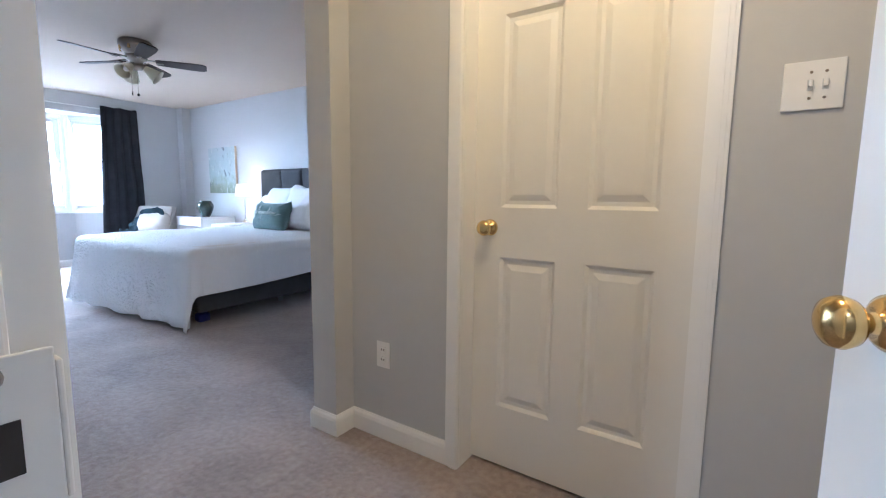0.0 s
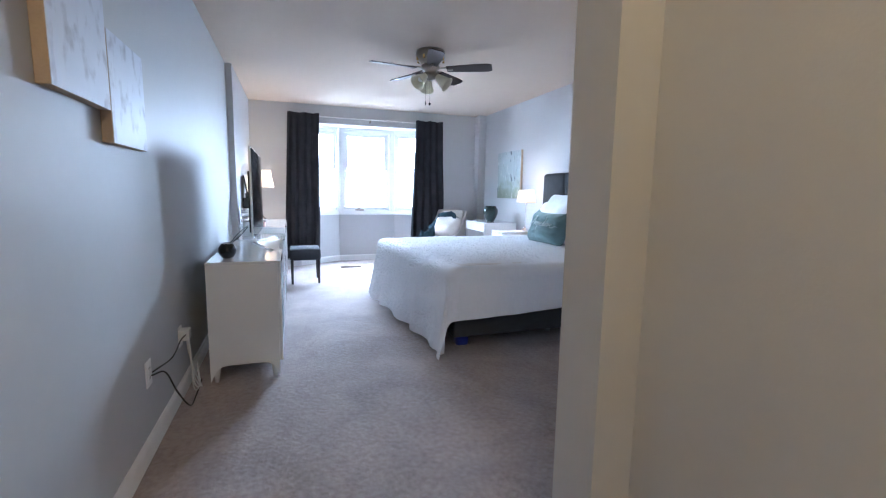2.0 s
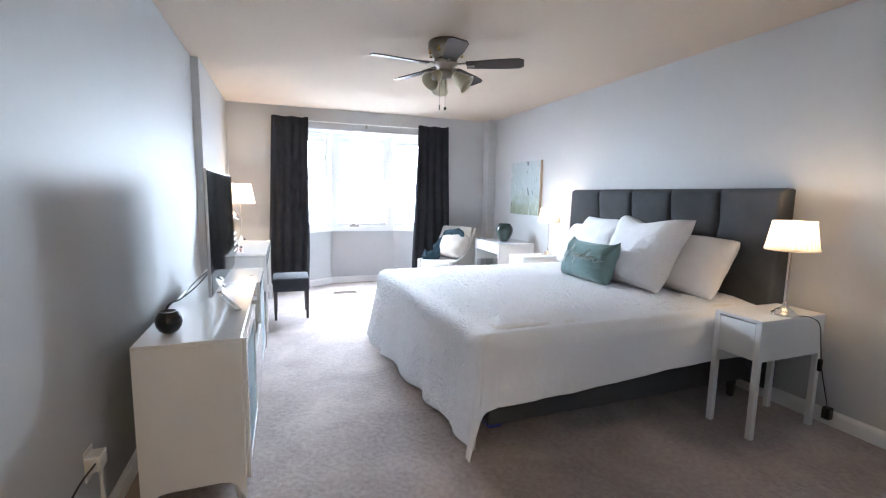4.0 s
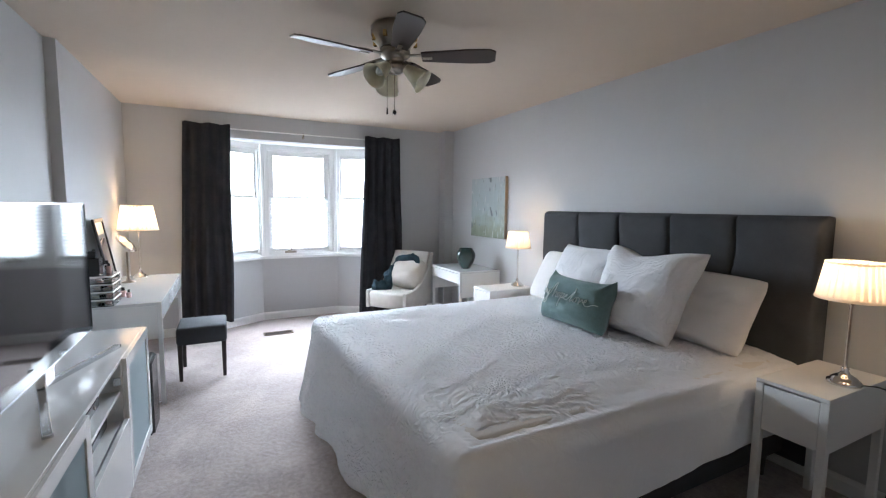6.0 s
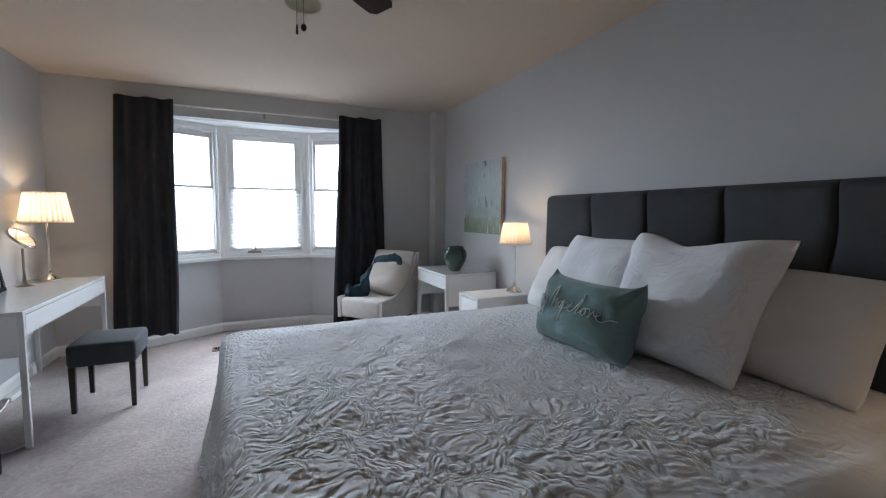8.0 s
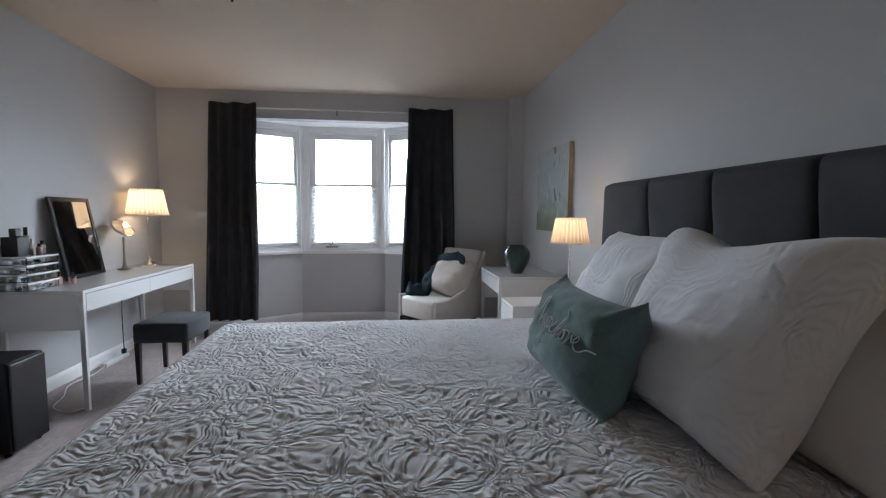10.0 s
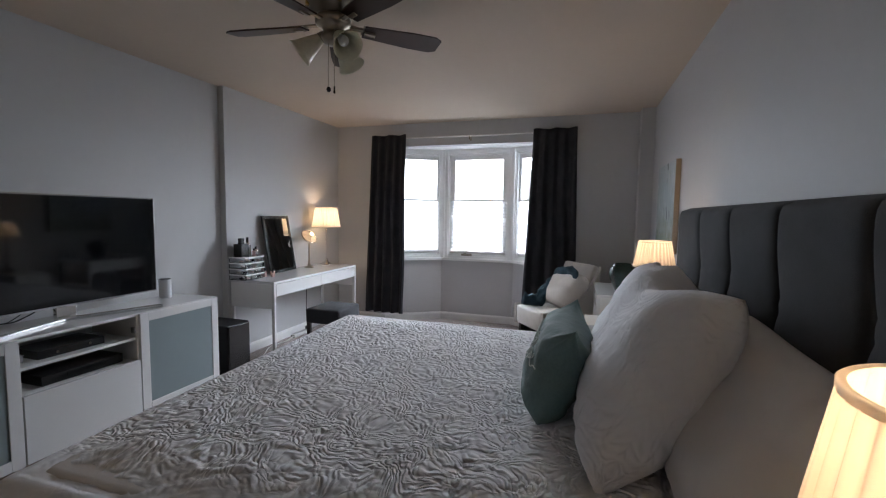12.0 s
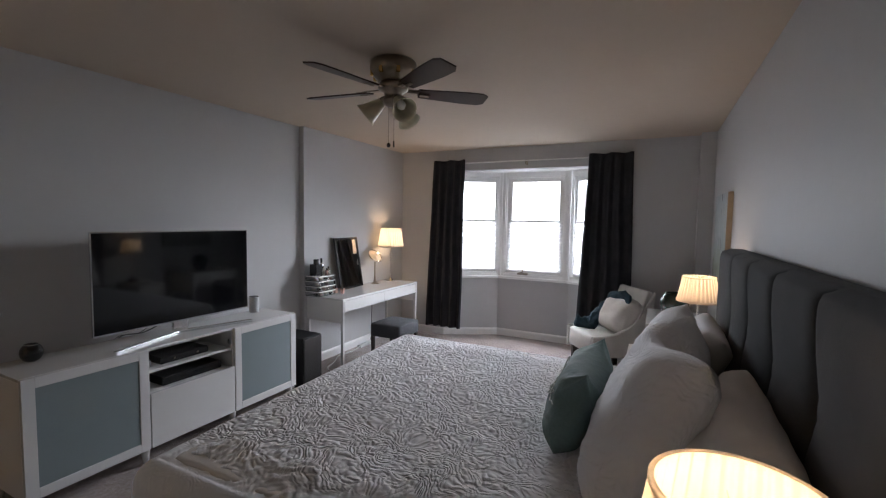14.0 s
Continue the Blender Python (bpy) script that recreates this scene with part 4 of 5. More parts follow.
    out += max(-0.02, flare * max(0.0, d - arc) ** 1.3 + wave * fall)
    z = BTOP - 0.022 - down
    if z < 0.014:
        out += (0.014 - z) * 0.9
        z = 0.014 + 0.004 * noise.noise(q * 9)
    return Vector((BX0 + px + nx_ * out, BYF + py + skew + ny_ * out, z + lift * 0.4)) + Vector((nx_, ny_, 0)) * (pucker if d > arc else 0.0)


spread = grid(480, 480, cloth)
uvl = spread.loops.layers.uv[0]
for f in spread.faces:
    for lo in f.loops:
        lo[uvl].uv = (lo[uvl].uv[0] * 2.77, lo[uvl].uv[1] * 2.71)
sp = part("bedspread", spread, QUILT, smooth=True)
tagged(sp, "white matelasse bedspread draped over the bed to the carpet", "bedspread")
sol = sp.modifiers.new("thickness", "SOLIDIFY")
sol.thickness, sol.offset = 0.007, 1.0

# pillows: foot of the pillow at the place given, leaning back by the angle
def pillow(name, w, h, t, x, y, lean, turn, seed, material, label, roll=0.0, z=BTOP + 0.004, **kw):
    bm = cushion(w, h, t, seed, **kw)
    return loose(name, bm, material, pose(x, y, z, 0, 0, turn) @ pose(0, 0, 0, -lean, 0, 0) @ pose(0, 0, 0, 0, roll, 0), label, "pillow", "pillows on the bed")


pillow("pillow", 0.715, 0.47, 0.18, -3.835, 3.675, 29, 0, 1.0, LINEN, "plain white pillow leaning on the headboard", roll=2, soft=0.07, n=34)
pillow("pillow", 0.72, 0.46, 0.18, -4.91, 3.675, 29, 0, 5.0, LINEN, "plain white pillow behind a quilted sham", soft=0.07, n=34)
pillow("pillow", 0.60, 0.55, 0.20, -4.59, 3.50, 27, -3, 9.0, SHAM, "white quilted square sham standing upright")
pillow("pillow", 0.605, 0.59, 0.265, -4.06, 3.475, 28, 0, 14.0, SHAM, "white quilted square sham with a dented top", chop=0.06)
teal = pillow("lumbar_pillow", 0.58, 0.325, 0.21, -4.342, 3.30, 19, 0, 21.0, TEAL, "small teal velvet lumbar pillow with embroidered script", n=48, puff=0.62, ears=0.05, soft=0.13)
# script in thread on its front
WORD1 = [(0, .2), (.15, 1), (.25, .1), (.45, 1), (.55, .1), (.8, 1), (.9, .2), (1.1, .9), (1.15, .3), (1.4, .1), (1.65, .9), (1.6, 0), (1.4, -1.2), (1.1, -1.5), (1.0, -1.1), (1.5, -.3), (2.0, .5)]
WORD2 = [(2.0, .5), (2.5, 2.0), (2.75, 2.4), (2.7, 1.6), (2.4, 0), (2.45, .1), (2.7, .8), (2.95, .9), (2.95, .2), (3.1, 0), (3.4, .9), (3.2, .5), (3.4, .05), (3.65, .3), (3.6, .8), (3.95, .9), (3.85, -.4), (3.75, -1.4), (3.95, .4), (4.3, .9), (4.4, .4), (4.1, .1), (4.5, .25), (4.85, .6), (4.8, .95), (4.6, .7), (4.65, .15), (5.0, .05), (5.4, .5)]
WORD3 = [(5.4, .5), (5.9, 1.8), (6.05, 2.3), (5.9, 1.6), (5.75, .5), (5.9, 0), (6.15, .3), (6.5, .85), (6.3, .6), (6.4, .1), (6.7, .2), (6.75, .7), (6.6, .85), (7.1, .9), (7.25, .05), (7.5, .85), (7.75, .4), (8.1, .7), (8.0, 1.0), (7.85, .6), (7.95, .1), (8.4, .05), (9.0, .5), (9.6, .6)]
for word in (WORD1, WORD2, WORD3):
    pts = []
    for a, b in word:
        x, z = (a - 4.7) * 0.051, 0.158 + b * 0.040 - 0.002 * (a - 4.7)
        su, sv = x / 0.29, (z - 0.1625) / 0.1625
        fat = (max(0.0, 1 - su ** 4) * max(0.0, 1 - sv ** 4)) ** 0.6
        q = Vector((su * 2.2 + 21.0, sv * 2.2, -1.5 + 21.0 * 0.7))
        wr = noise.noise(q) * 0.020 + noise.noise(q * 3.1) * 0.008
        ridge = 0.006 * math.sin(9 * su + 4 * noise.noise(q)) * abs(sv)
        pts.append((x, -(0.105 * fat + fat * (wr + ridge)) - 0.0045, z))
    part("embroidery", tube(pts, 0.0024, 5), THREAD, teal, "pale embroidered script", smooth=True)

store = thing("storage_bag", (-3.62, 2.12, 0.0), "blue storage bag pushed under the bed", "storage bag")
part("bag", boxes((-0.05, 0.04, -0.02, 0.08, 0.0, 0.075), bevel=0.02), BLUE, store, smooth=True)

# ---- table lamps ----
def table_lamp(loc, height, r_top, r_bot, shade_h, label, glassy, power):
    root = thing("table_lamp", loc, label, "table lamp", "pleated table lamps")
    zs = height - shade_h
    foot = [(0, 0), (0.062, 0), (0.064, 0.008), (0.058, 0.016), (0.050, 0.018), (0.046, 0.028), (0.034, 0.036), (0.020, 0.044), (0.012, 0.060), (0.015, 0.068), (0.010, 0.076), (0, 0.078)]
    part("foot", lathe(foot, 40), CHROME, root, "chrome stepped lamp foot", smooth=True)
    part("stem", lathe([(0.0065, 0.07), (0.0065, zs - 0.03), (0.012, zs - 0.025), (0.012, zs - 0.012), (0.007, zs - 0.006), (0.007, zs + 0.05)], 20), ACRYL if glassy else CHROME, root, smooth=True)
    n = 30
    sh = lathe([(r_bot, zs), (r_bot * 0.995, zs + 0.008)] + [(r_bot + (r_top - r_bot) * k / 6, zs + shade_h * k / 6) for k in range(1, 6)] + [(r_top * 1.0, height)], n * 6, 0.03, n)
    shade = part("shade", sh, PLEAT, root, "cream pleated fabric shade glowing warm", smooth=True)
    part("trim_ring", lathe([(r_bot * 0.97, zs - 0.001), (r_bot * 1.03, zs - 0.003), (r_bot * 1.042, zs + 0.004), (r_bot * 1.032, zs + 0.011)], 64), PLEAT, shade, smooth=True)
    part("trim_ring", lathe([(r_top * 1.034, height - 0.008), (r_top * 1.046, height - 0.004), (r_top * 1.046, height + 0.001), (r_top * 1.02, height + 0.003), (r_top * 0.965, height + 0.001)], 64), PLEAT, shade, smooth=True)
    part("spider", boxes((-r_top, r_top, -0.0008, 0.0008, height - 0.052, height - 0.0505), (-0.0008, 0.0008, -0.0008, 0.0008, height - 0.052, height - 0.01)), CHROME, root)
    zb = zs + 0.002
    part("bulb", lathe([(0, zb), (0.014, zb + 0.005), (0.016, zb + 0.02), (0.026, zb + 0.05), (0.026, zb + 0.064), (0.018, zb + 0.082), (0, zb + 0.088)], 24), BULB, root, "lit warm bulb", smooth=True)
    lamp("bulb_light", "POINT", power, (1.0, 0.72, 0.44), pose(loc[0], loc[1], loc[2] + zs + 0.115), radius=0.03)
    return root


# ---- night stands ----
def night_stand(x0, x1, y0, y1, h, label):
    root = thing("nightstand", ((x0 + x1) / 2, (y0 + y1) / 2, 0), label, "nightstand", "bedside nightstands")
    w, d = (x1 - x0) / 2, (y1 - y0) / 2
    part("top", boxes((-w, w, -d, d, h - 0.018, h), bevel=0.003), WHITE_MATT, root)
    zb = h - 0.235
    part("body", boxes((-w + 0.002, -w + 0.02, -d + 0.03, d, zb, h - 0.018), (w - 0.02, w - 0.002, -d + 0.03, d, zb, h - 0.018), (-w + 0.02, w - 0.02, d - 0.015, d - 0.002, zb, h - 0.018), (-w + 0.02, w - 0.02, -d + 0.02, d - 0.015, zb, zb + 0.012)), WHITE_MATT, root)
    part("drawer_front", boxes((-w + 0.034, w - 0.034, -d + 0.002, -d + 0.02, zb + 0.002, h - 0.026), bevel=0.002), WHITE_MATT, root)
    for sx in (-1, 1):
        for sy in (-1, 1):
            leg = bmesh.new()
            top = h - 0.018
            box(leg, sx * w - (0.032 if sx > 0 else 0), sx * w + (0.032 if sx < 0 else 0), sy * d - (0.032 if sy > 0 else 0), sy * d + (0.032 if sy < 0 else 0), 0, top, bevel=0.003)
            part("leg", leg, WHITE_MATT, root)
    return root


night_stand(*NS1, "white nightstand with a drawer and square legs, beside the bed")
night_stand(*NS2, "white nightstand on the window side of the bed")
table_lamp((LAMP1[0], LAMP1[1], NS1[4]), 0.540, 0.099, 0.124, 0.160, "chrome lamp with a lit cream pleated shade on a nightstand", False, LAMP_POWER)
table_lamp((LAMP2[0], LAMP2[1], NS2[4]), 0.54, 0.092, 0.122, 0.160, "chrome lamp with a lit pleated shade near the headboard", False, LAMP_POWER)
table_lamp((-7.15, 0.55, 0.755), 0.68, 0.122, 0.160, 0.228, "tall lamp with a lit cream pleated shade on the desk", True, LAMP_POWER * 2.8)
cord = thing("lamp_cord", (LAMP1[0], LAMP1[1], 0.0), "black lamp cord hanging behind the nightstand", "cable")
part("cord", tube([(0.06, 0.02, NS1[4] + 0.008), (0.11, 0.04, NS1[4] + 0.012), (0.148, 0.06, NS1[4] - 0.02), (0.156, 0.08, 0.55), (0.162, 0.10, 0.42), (0.15, 0.20, 0.22), (0.105, 0.315, 0.12)], 0.003), CABLEB, cord, smooth=True)
part("inline_switch", boxes((0.145, 0.165, 0.085, 0.105, 0.40, 0.47), bevel=0.005), BLACKP, cord)
part("plug", boxes((0.078, 0.120, 0.31, 0.355, 0.048, 0.12), bevel=0.006), BLACKP, cord)

# ---- tv unit ----
UX0, UX1, UY0, UY1, UZ = -5.203, -3.398, 0.448, 0.862, 0.738
unit = thing("tv_unit", (-4.30, 0.655, 0), "white TV bench with frosted glass doors, open shelves and a drawer", "tv unit")
ux, uy = -4.30, 0.655
bl, br, bf, bb = UX0 - ux, UX1 - ux, UY1 - uy, UY0 - uy
part("top", boxes((bl, br, bb, bf - 0.02, UZ - 0.016, UZ), bevel=0.002), LACQ, unit)
th = (br - bl) / 3
for i in range(4):
    x = bl + i * th
    a, b = (x, x + 0.016) if i == 0 else ((x - 0.016, x) if i == 3 else (x - 0.009, x + 0.009))
    part("side_panel", boxes((a, b, bb, bf - 0.021, 0.105, UZ - 0.0165)), WHITE_MATT, unit)
part("back_panel", boxes((bl + 0.016, br - 0.016, bb + 0.002, bb + 0.008, 0.12, UZ - 0.017)), WHITE_MATT, unit)
part("bottom", boxes((bl + 0.016, br - 0.016, bb + 0.008, bf - 0.022, 0.106, 0.122)), WHITE_MATT, unit)
for i in (0, 2):
    x0, x1 = bl + i * th + 0.002, bl + (i + 1) * th - 0.002
    z0, z1 = 0.106, UZ - 0.002
    d = part("door", boxes((x0, x1, bf - 0.02, bf - 0.013, z0, z1)), LACQ, unit, "white framed door")
    for r0, r1, q0, q1 in ((x0, x0 + 0.055, z0, z1), (x1 - 0.055, x1, z0, z1)):
        part("stile", boxes((r0, r1, bf - 0.0128, bf, q0, q1), bevel=0.0015), LACQ, d)
    for q0, q1 in ((z0, z0 + 0.055), (z1 - 0.055, z1)):
        part("rail", boxes((x0 + 0.055, x1 - 0.055, bf - 0.0128, bf, q0, q1), bevel=0.0015), LACQ, d)
    part("glass", boxes((x0 + 0.0552, x1 - 0.0552, bf - 0.0128, bf - 0.005, z0 + 0.0552, z1 - 0.0552)), FROST, d, "frosted grey glass panel")
xa, xb = bl + th + 0.011, bl + 2 * th - 0.011
part("shelf", boxes((xa, xb, bb + 0.01, bf - 0.03, 0.575, 0.590)), WHITE_MATT, unit)
part("shelf", boxes((xa, xb, bb + 0.01, bf - 0.03, 0.430, 0.446)), WHITE_MATT, unit)
part("drawer_front", boxes((xa - 0.006, xb + 0.006, bf - 0.02, bf, 0.108, 0.452), bevel=0.002), LACQ, unit)
for sx in (xa, xb - 0.012):
    part("hinge", boxes((sx, sx + 0.012, bf - 0.05, bf - 0.022, 0.62, 0.655), bevel=0.001), ALU, unit)
for x in (bl + 0.03, -0.31, 0.31, br - 0.03):
    for y in (bb + 0.03, bf - 0.05):
        leg = lathe([(0, 0), (0.014, 0), (0.027, 0.105), (0, 0.105)], 18)
        part("leg", moved(leg, pose(x, y, 0)), LACQ, unit, smooth=True)
# curved bracket skirts at the ends
for x in (bl + 0.001, br - 0.017):
    pts = [(bb, 0.105)] + [(bb + (bf - 0.022 - bb) * k / 12, 0.105 - 0.100 * abs(2 * k / 12 - 1) ** 7) for k in range(13)] + [(bf - 0.022, 0.105)]
    sk = bmesh.new()
    pa = [sk.verts.new((x, y, z)) for y, z in pts[1:-1]]
    pb = [sk.verts.new((x + 0.016, y, z)) for y, z in pts[1:-1]]
    ta = [sk.verts.new((x, y, 0.1048)) for y, z in pts[1:-1]]
    tb = [sk.verts.new((x + 0.016, y, 0.1048)) for y, z in pts[1:-1]]
    for k in range(12):
        sk.faces.new((pa[k], pa[k + 1], ta[k + 1], ta[k]))
        sk.faces.new((pb[k], tb[k], tb[k + 1], pb[k + 1]))
        sk.faces.new((pa[k], pb[k], pb[k + 1], pa[k + 1]))
    part("skirt", sk, WHITE_MATT, unit)
# boxes on the shelves
m1 = thing("media_box", (-4.25, 0.68, 0.590), "slim black media box on the upper shelf", "media box")
part("case", boxes((-0.19, 0.14, -0.10, 0.11, 0.004, 0.048), bevel=0.004), BLACKP, m1)
for z in (-0.11, 0.05):
    part("button", moved(lathe([(0, 0.004), (0.006, 0.003), (0.007, 0)], 14), pose(z, 0.111, 0.026, -90, 0, 0)), STEEL, m1)
m2 = thing("media_box", (-4.34, 0.67, 0.446), "black disc player on the lower shelf", "media box")
part("case", boxes((-0.20, 0.22, -0.11, 0.12, 0.004, 0.058), bevel=0.004), BLACKP, m2)
part("tray", boxes((-0.08, 0.10, 0.119, 0.122, 0.028, 0.042)), SCREEN, m2)

# television
tv = thing("television", (-4.325, 0.66, UZ), "large flat black television on a silver V-shaped stand", "television")
part("bezel", boxes((-0.536, 0.536, 0.012, 0.028, 0.088, 0.714), bevel=0.004), ALU, tv, "thin silver bezel")
part("screen", boxes((-0.528, 0.528, 0.0282, 0.0298, 0.100, 0.706)), SCREEN, tv, "glossy black screen, switched off")
part("rear_shell", boxes((-0.36, 0.36, -0.012, 0.012, 0.12, 0.56), bevel=0.008), BLACKM, tv)
part("neck", boxes((-0.05, 0.05, -0.02, 0.012, 0.015, 0.13), bevel=0.004), CHROME, tv)
for s in (-1, 1):
    ft = bmesh.new()
    box(ft, 0.0, 0.50, -0.014, 0.014, 0.0, 0.014, bevel=0.003, m=pose(0, -0.02, 0, 0, 0, 18 if s > 0 else 162))
    part("foot", ft, ALU, tv, "polished silver foot")

ball = thing("round_speaker", (-3.56, 0.55, UZ), "small glossy black ball-shaped speaker on the TV bench", "speaker")
part("ball", lathe([(0, 0.0), (0.022, 0.001), (0.038, 0.012), (0.048, 0.030), (0.0515, 0.050), (0.048, 0.070), (0.037, 0.089), (0.026, 0.098), (0.020, 0.094), (0, 0.091)], 40), BLACKP, ball, smooth=True)
part("ring", lathe([(0.029, 0.0955), (0.033, 0.0945), (0.030, 0.0975)], 32), CHROME, ball, smooth=True)
cyl = thing("smart_speaker", (-5.045, 0.54, UZ), "small light grey cylinder speaker on the TV bench", "speaker")
part("sleeve", lathe([(0, 0), (0.038, 0.0), (0.040, 0.004), (0.040, 0.128), (0.038, 0.134)], 36), GREYCYL, cyl, smooth=True)
part("top", lathe([(0.038, 0.134), (0.036, 0.138), (0.02, 0.1385), (0, 0.1385)], 36), BLACKP, cyl, smooth=True)

sub = thing("subwoofer", (-5.415, 0.63, 0), "tall narrow black subwoofer between TV bench and desk", "subwoofer")
part("cabinet", boxes((-0.115, 0.115, -0.22, 0.215, 0.02, 0.485), bevel=0.006), BLACKM, sub)
part("grille", boxes((-0.108, 0.108, 0.215, 0.230, 0.03, 0.475), bevel=0.004), BLACKP, sub)
for x in (-0.09, 0.09):
    for y in (-0.18, 0.18):
        part("foot", moved(lathe([(0, 0), (0.016, 0), (0.018, 0.02), (0, 0.02)], 14), pose(x, y, 0)), BLACKP, sub)

# cables by the bench
outlet((-2.73, YS, 0.36), 180)
outlet((-3.31, YS, 0.34), 180)
cb = thing("cable_bundle", (-3.2, 0.38, 0), "white and black cables hanging from outlets to the floor", "cable")
part("adapter", boxes((-0.13, -0.06, -0.055, -0.005, 0.325, 0.385), bevel=0.006), CABLEW, cb)
part("cord", tube([(0.47, -0.045, 0.35), (0.40, -0.01, 0.33), (0.26, 0.0, 0.17), (0.12, 0.02, 0.03), (-0.02, 0.02, 0.015), (-0.15, 0.03, 0.06)], 0.004), CABLEB, cb, smooth=True)
part("cord", tube([(0.46, -0.045, 0.36), (0.32, 0.0, 0.37), (0.10, -0.01, 0.38), (-0.06, -0.02, 0.36)], 0.0035), CABLEB, cb, smooth=True)
for k in range(4):
    part("cord", tube([(-0.09 - k * 0.01, -0.02, 0.34), (-0.10 + 0.03 * k, 0.01 * k - 0.02, 0.26), (-0.05 + 0.02 * k, 0.02, 0.14 - 0.02 * k), (-0.14 + 0.02 * k, 0.03, 0.02 + 0.012 * k), (-0.22, 0.0, 0.05 + 0.03 * k)], 0.004), CABLEW, cb, smooth=True)
cb2 = thing("tv_cable", (-4.0, 0.50, UZ), "dark cables behind the television", "cable")
part("cord", tube([(-0.30, 0.11, 0.14), (-0.26, 0.05, 0.07), (-0.18, -0.02, 0.012), (-0.06, -0.056, 0.006), (0.0, -0.075, -0.10), (0.02, -0.10, -0.4)], 0.0035), CABLEB, cb2, smooth=True)
part("cord", tube([(-0.28, 0.11, 0.15), (-0.23, 0.04, 0.09), (-0.15, -0.02, 0.014), (-0.04, -0.06, 0.006), (0.02, -0.08, -0.12), (0.05, -0.10, -0.4)], 0.0025), CABLEB, cb2, smooth=True)

# ---- canvases on the dresser wall, painting over the small desk ----
def canvas(x0, x1, z0, z1, y, face, art, label):
    """A stretched canvas; face is the way it looks along y."""
    root = thing("canvas_print", ((x0 + x1) / 2, y, (z0 + z1) / 2), label, "wall art")
    w, h = (x1 - x0) / 2, (z1 - z0) / 2
    d = 0.036 * face
    part("stretcher", boxes((-w, w, min(0.001 * face, d), max(0.001 * face, d), -h, h), bevel=0.003), WOODEDGE, root, "brown canvas edge")
    part("picture", boxes((-w + 0.001, w - 0.001, min(d, d + 0.0015 * face), max(d, d + 0.0015 * face), -h + 0.001, h - 0.001)), art, root)
    return root


canvas(-2.425, -2.03, 1.425, 1.82, YS, 1, ART2, "square pale floral canvas on the grey wall")
canvas(-2.81, -2.435, 1.318, 1.70, YS, 1, ART2, "square pale abstract floral canvas hung lower")
canvas(-6.955, -6.225, 1.10, 1.80, YN, -1, ART1, "blue-green meadow painting on canvas above the small desk")

# ---- desk ----
def desk(x0, x1, y0, y1, h, drawers, front, label, apron):
    """White desk: slab top, deep side aprons, drawers and slim legs; front is the y way it faces."""
    root = thing("desk", ((x0 + x1) / 2, (y0 + y1) / 2, 0), label, "desk")
    w, d = (x1 - x0) / 2, (y1 - y0) / 2
    f = front
    def yy(a, b):
        return (a, b) if f > 0 else (-b, -a)
    part("top", boxes((-w, w, *yy(-d, d), h - 0.022, h), bevel=0.003), LACQ, root)
    for s in (-1, 1):
        xa, xb = (-w, -w + 0.022) if s < 0 else (w - 0.022, w)
        part("side_panel", boxes((xa, xb, *yy(-d, d - 0.03), h - apron, h - 0.022), bevel=0.001), WHITE_MATT, root)
        part("leg", boxes((xa, xb + 0.008 if s < 0 else xb, *yy(d - 0.03, d), 0, h - 0.022), bevel=0.002), LACQ, root)
        part("leg", boxes((xa, xb, *yy(-d, -d + 0.03), 0, h - apron), bevel=0.002), LACQ, root)
    fw = (2 * w - 0.06) / drawers
    for k in range(drawers):
        a = -w + 0.03 + k * fw
        part("drawer_front", boxes((a + 0.001, a + fw - 0.001, *yy(d - 0.022, d - 0.002), h - 0.135, h - 0.026), bevel=0.002), LACQ, root)
    part("drawer_box", boxes((-w + 0.03, w - 0.03, *yy(-d + 0.02, d - 0.024), h - 0.128, h - 0.024)), WHITE_MATT, root)
    part("rear_rail", boxes((-w + 0.022, w - 0.022, *yy(-d, -d + 0.016), h - apron, h - 0.024)), WHITE_MATT, root)
    return root


desk(-7.287, -5.827, 0.392, 0.864, 0.755, 2, 1, "long glossy white desk with two shallow drawers", 0.245)
desk(*DESK2, 1, -1, "small white desk with one drawer near the corner", 0.29)

# leaning mirror, make-up mirror, organiser
lm = thing("leaning_mirror", (-6.445, 0.50, 0.757), "black-framed mirror leaning on the wall behind the desk", "mirror", turn=5)
M = pose(0, 0, 0, 9.5, 0, 0)
fr = bmesh.new()
W2, HH = 0.228, 0.585
for a in ((-W2, -W2 + 0.03, -0.018, 0.0, 0, HH), (W2 - 0.03, W2, -0.018, 0.0, 0, HH), (-W2 + 0.03, W2 - 0.03, -0.018, 0.0, 0, 0.03), (-W2 + 0.03, W2 - 0.03, -0.018, 0.0, HH - 0.03, HH)):
    box(fr, *a, bevel=0.003, m=M)
part("frame", fr, BLACKP, lm)
gl = bmesh.new()
box(gl, -W2 + 0.029, W2 - 0.029, -0.014, -0.006, 0.029, HH - 0.029, m=M)
part("mirror_glass", gl, MIRROR, lm)
mk = thing("makeup_mirror", (-6.875, 0.50, 0.755), "round chrome make-up mirror on a stand", "mirror", turn=-152)
part("foot", lathe([(0, 0), (0.055, 0), (0.055, 0.006), (0.02, 0.016), (0.012, 0.05), (0.009, 0.09), (0, 0.09)], 32), STEEL, mk, smooth=True)
part("stem", tube([(0, 0, 0.06), (0, 0, 0.27)], 0.008, 12), STEEL, mk, smooth=True)
hd = Matrix.Translation((0, 0, 0.345)) @ (pose(0, 0, 0, 0, 0, 152).to_3x3() @ Vector((0.14, 0.73, 0.67))).to_track_quat("Z", "Y").to_matrix().to_4x4()
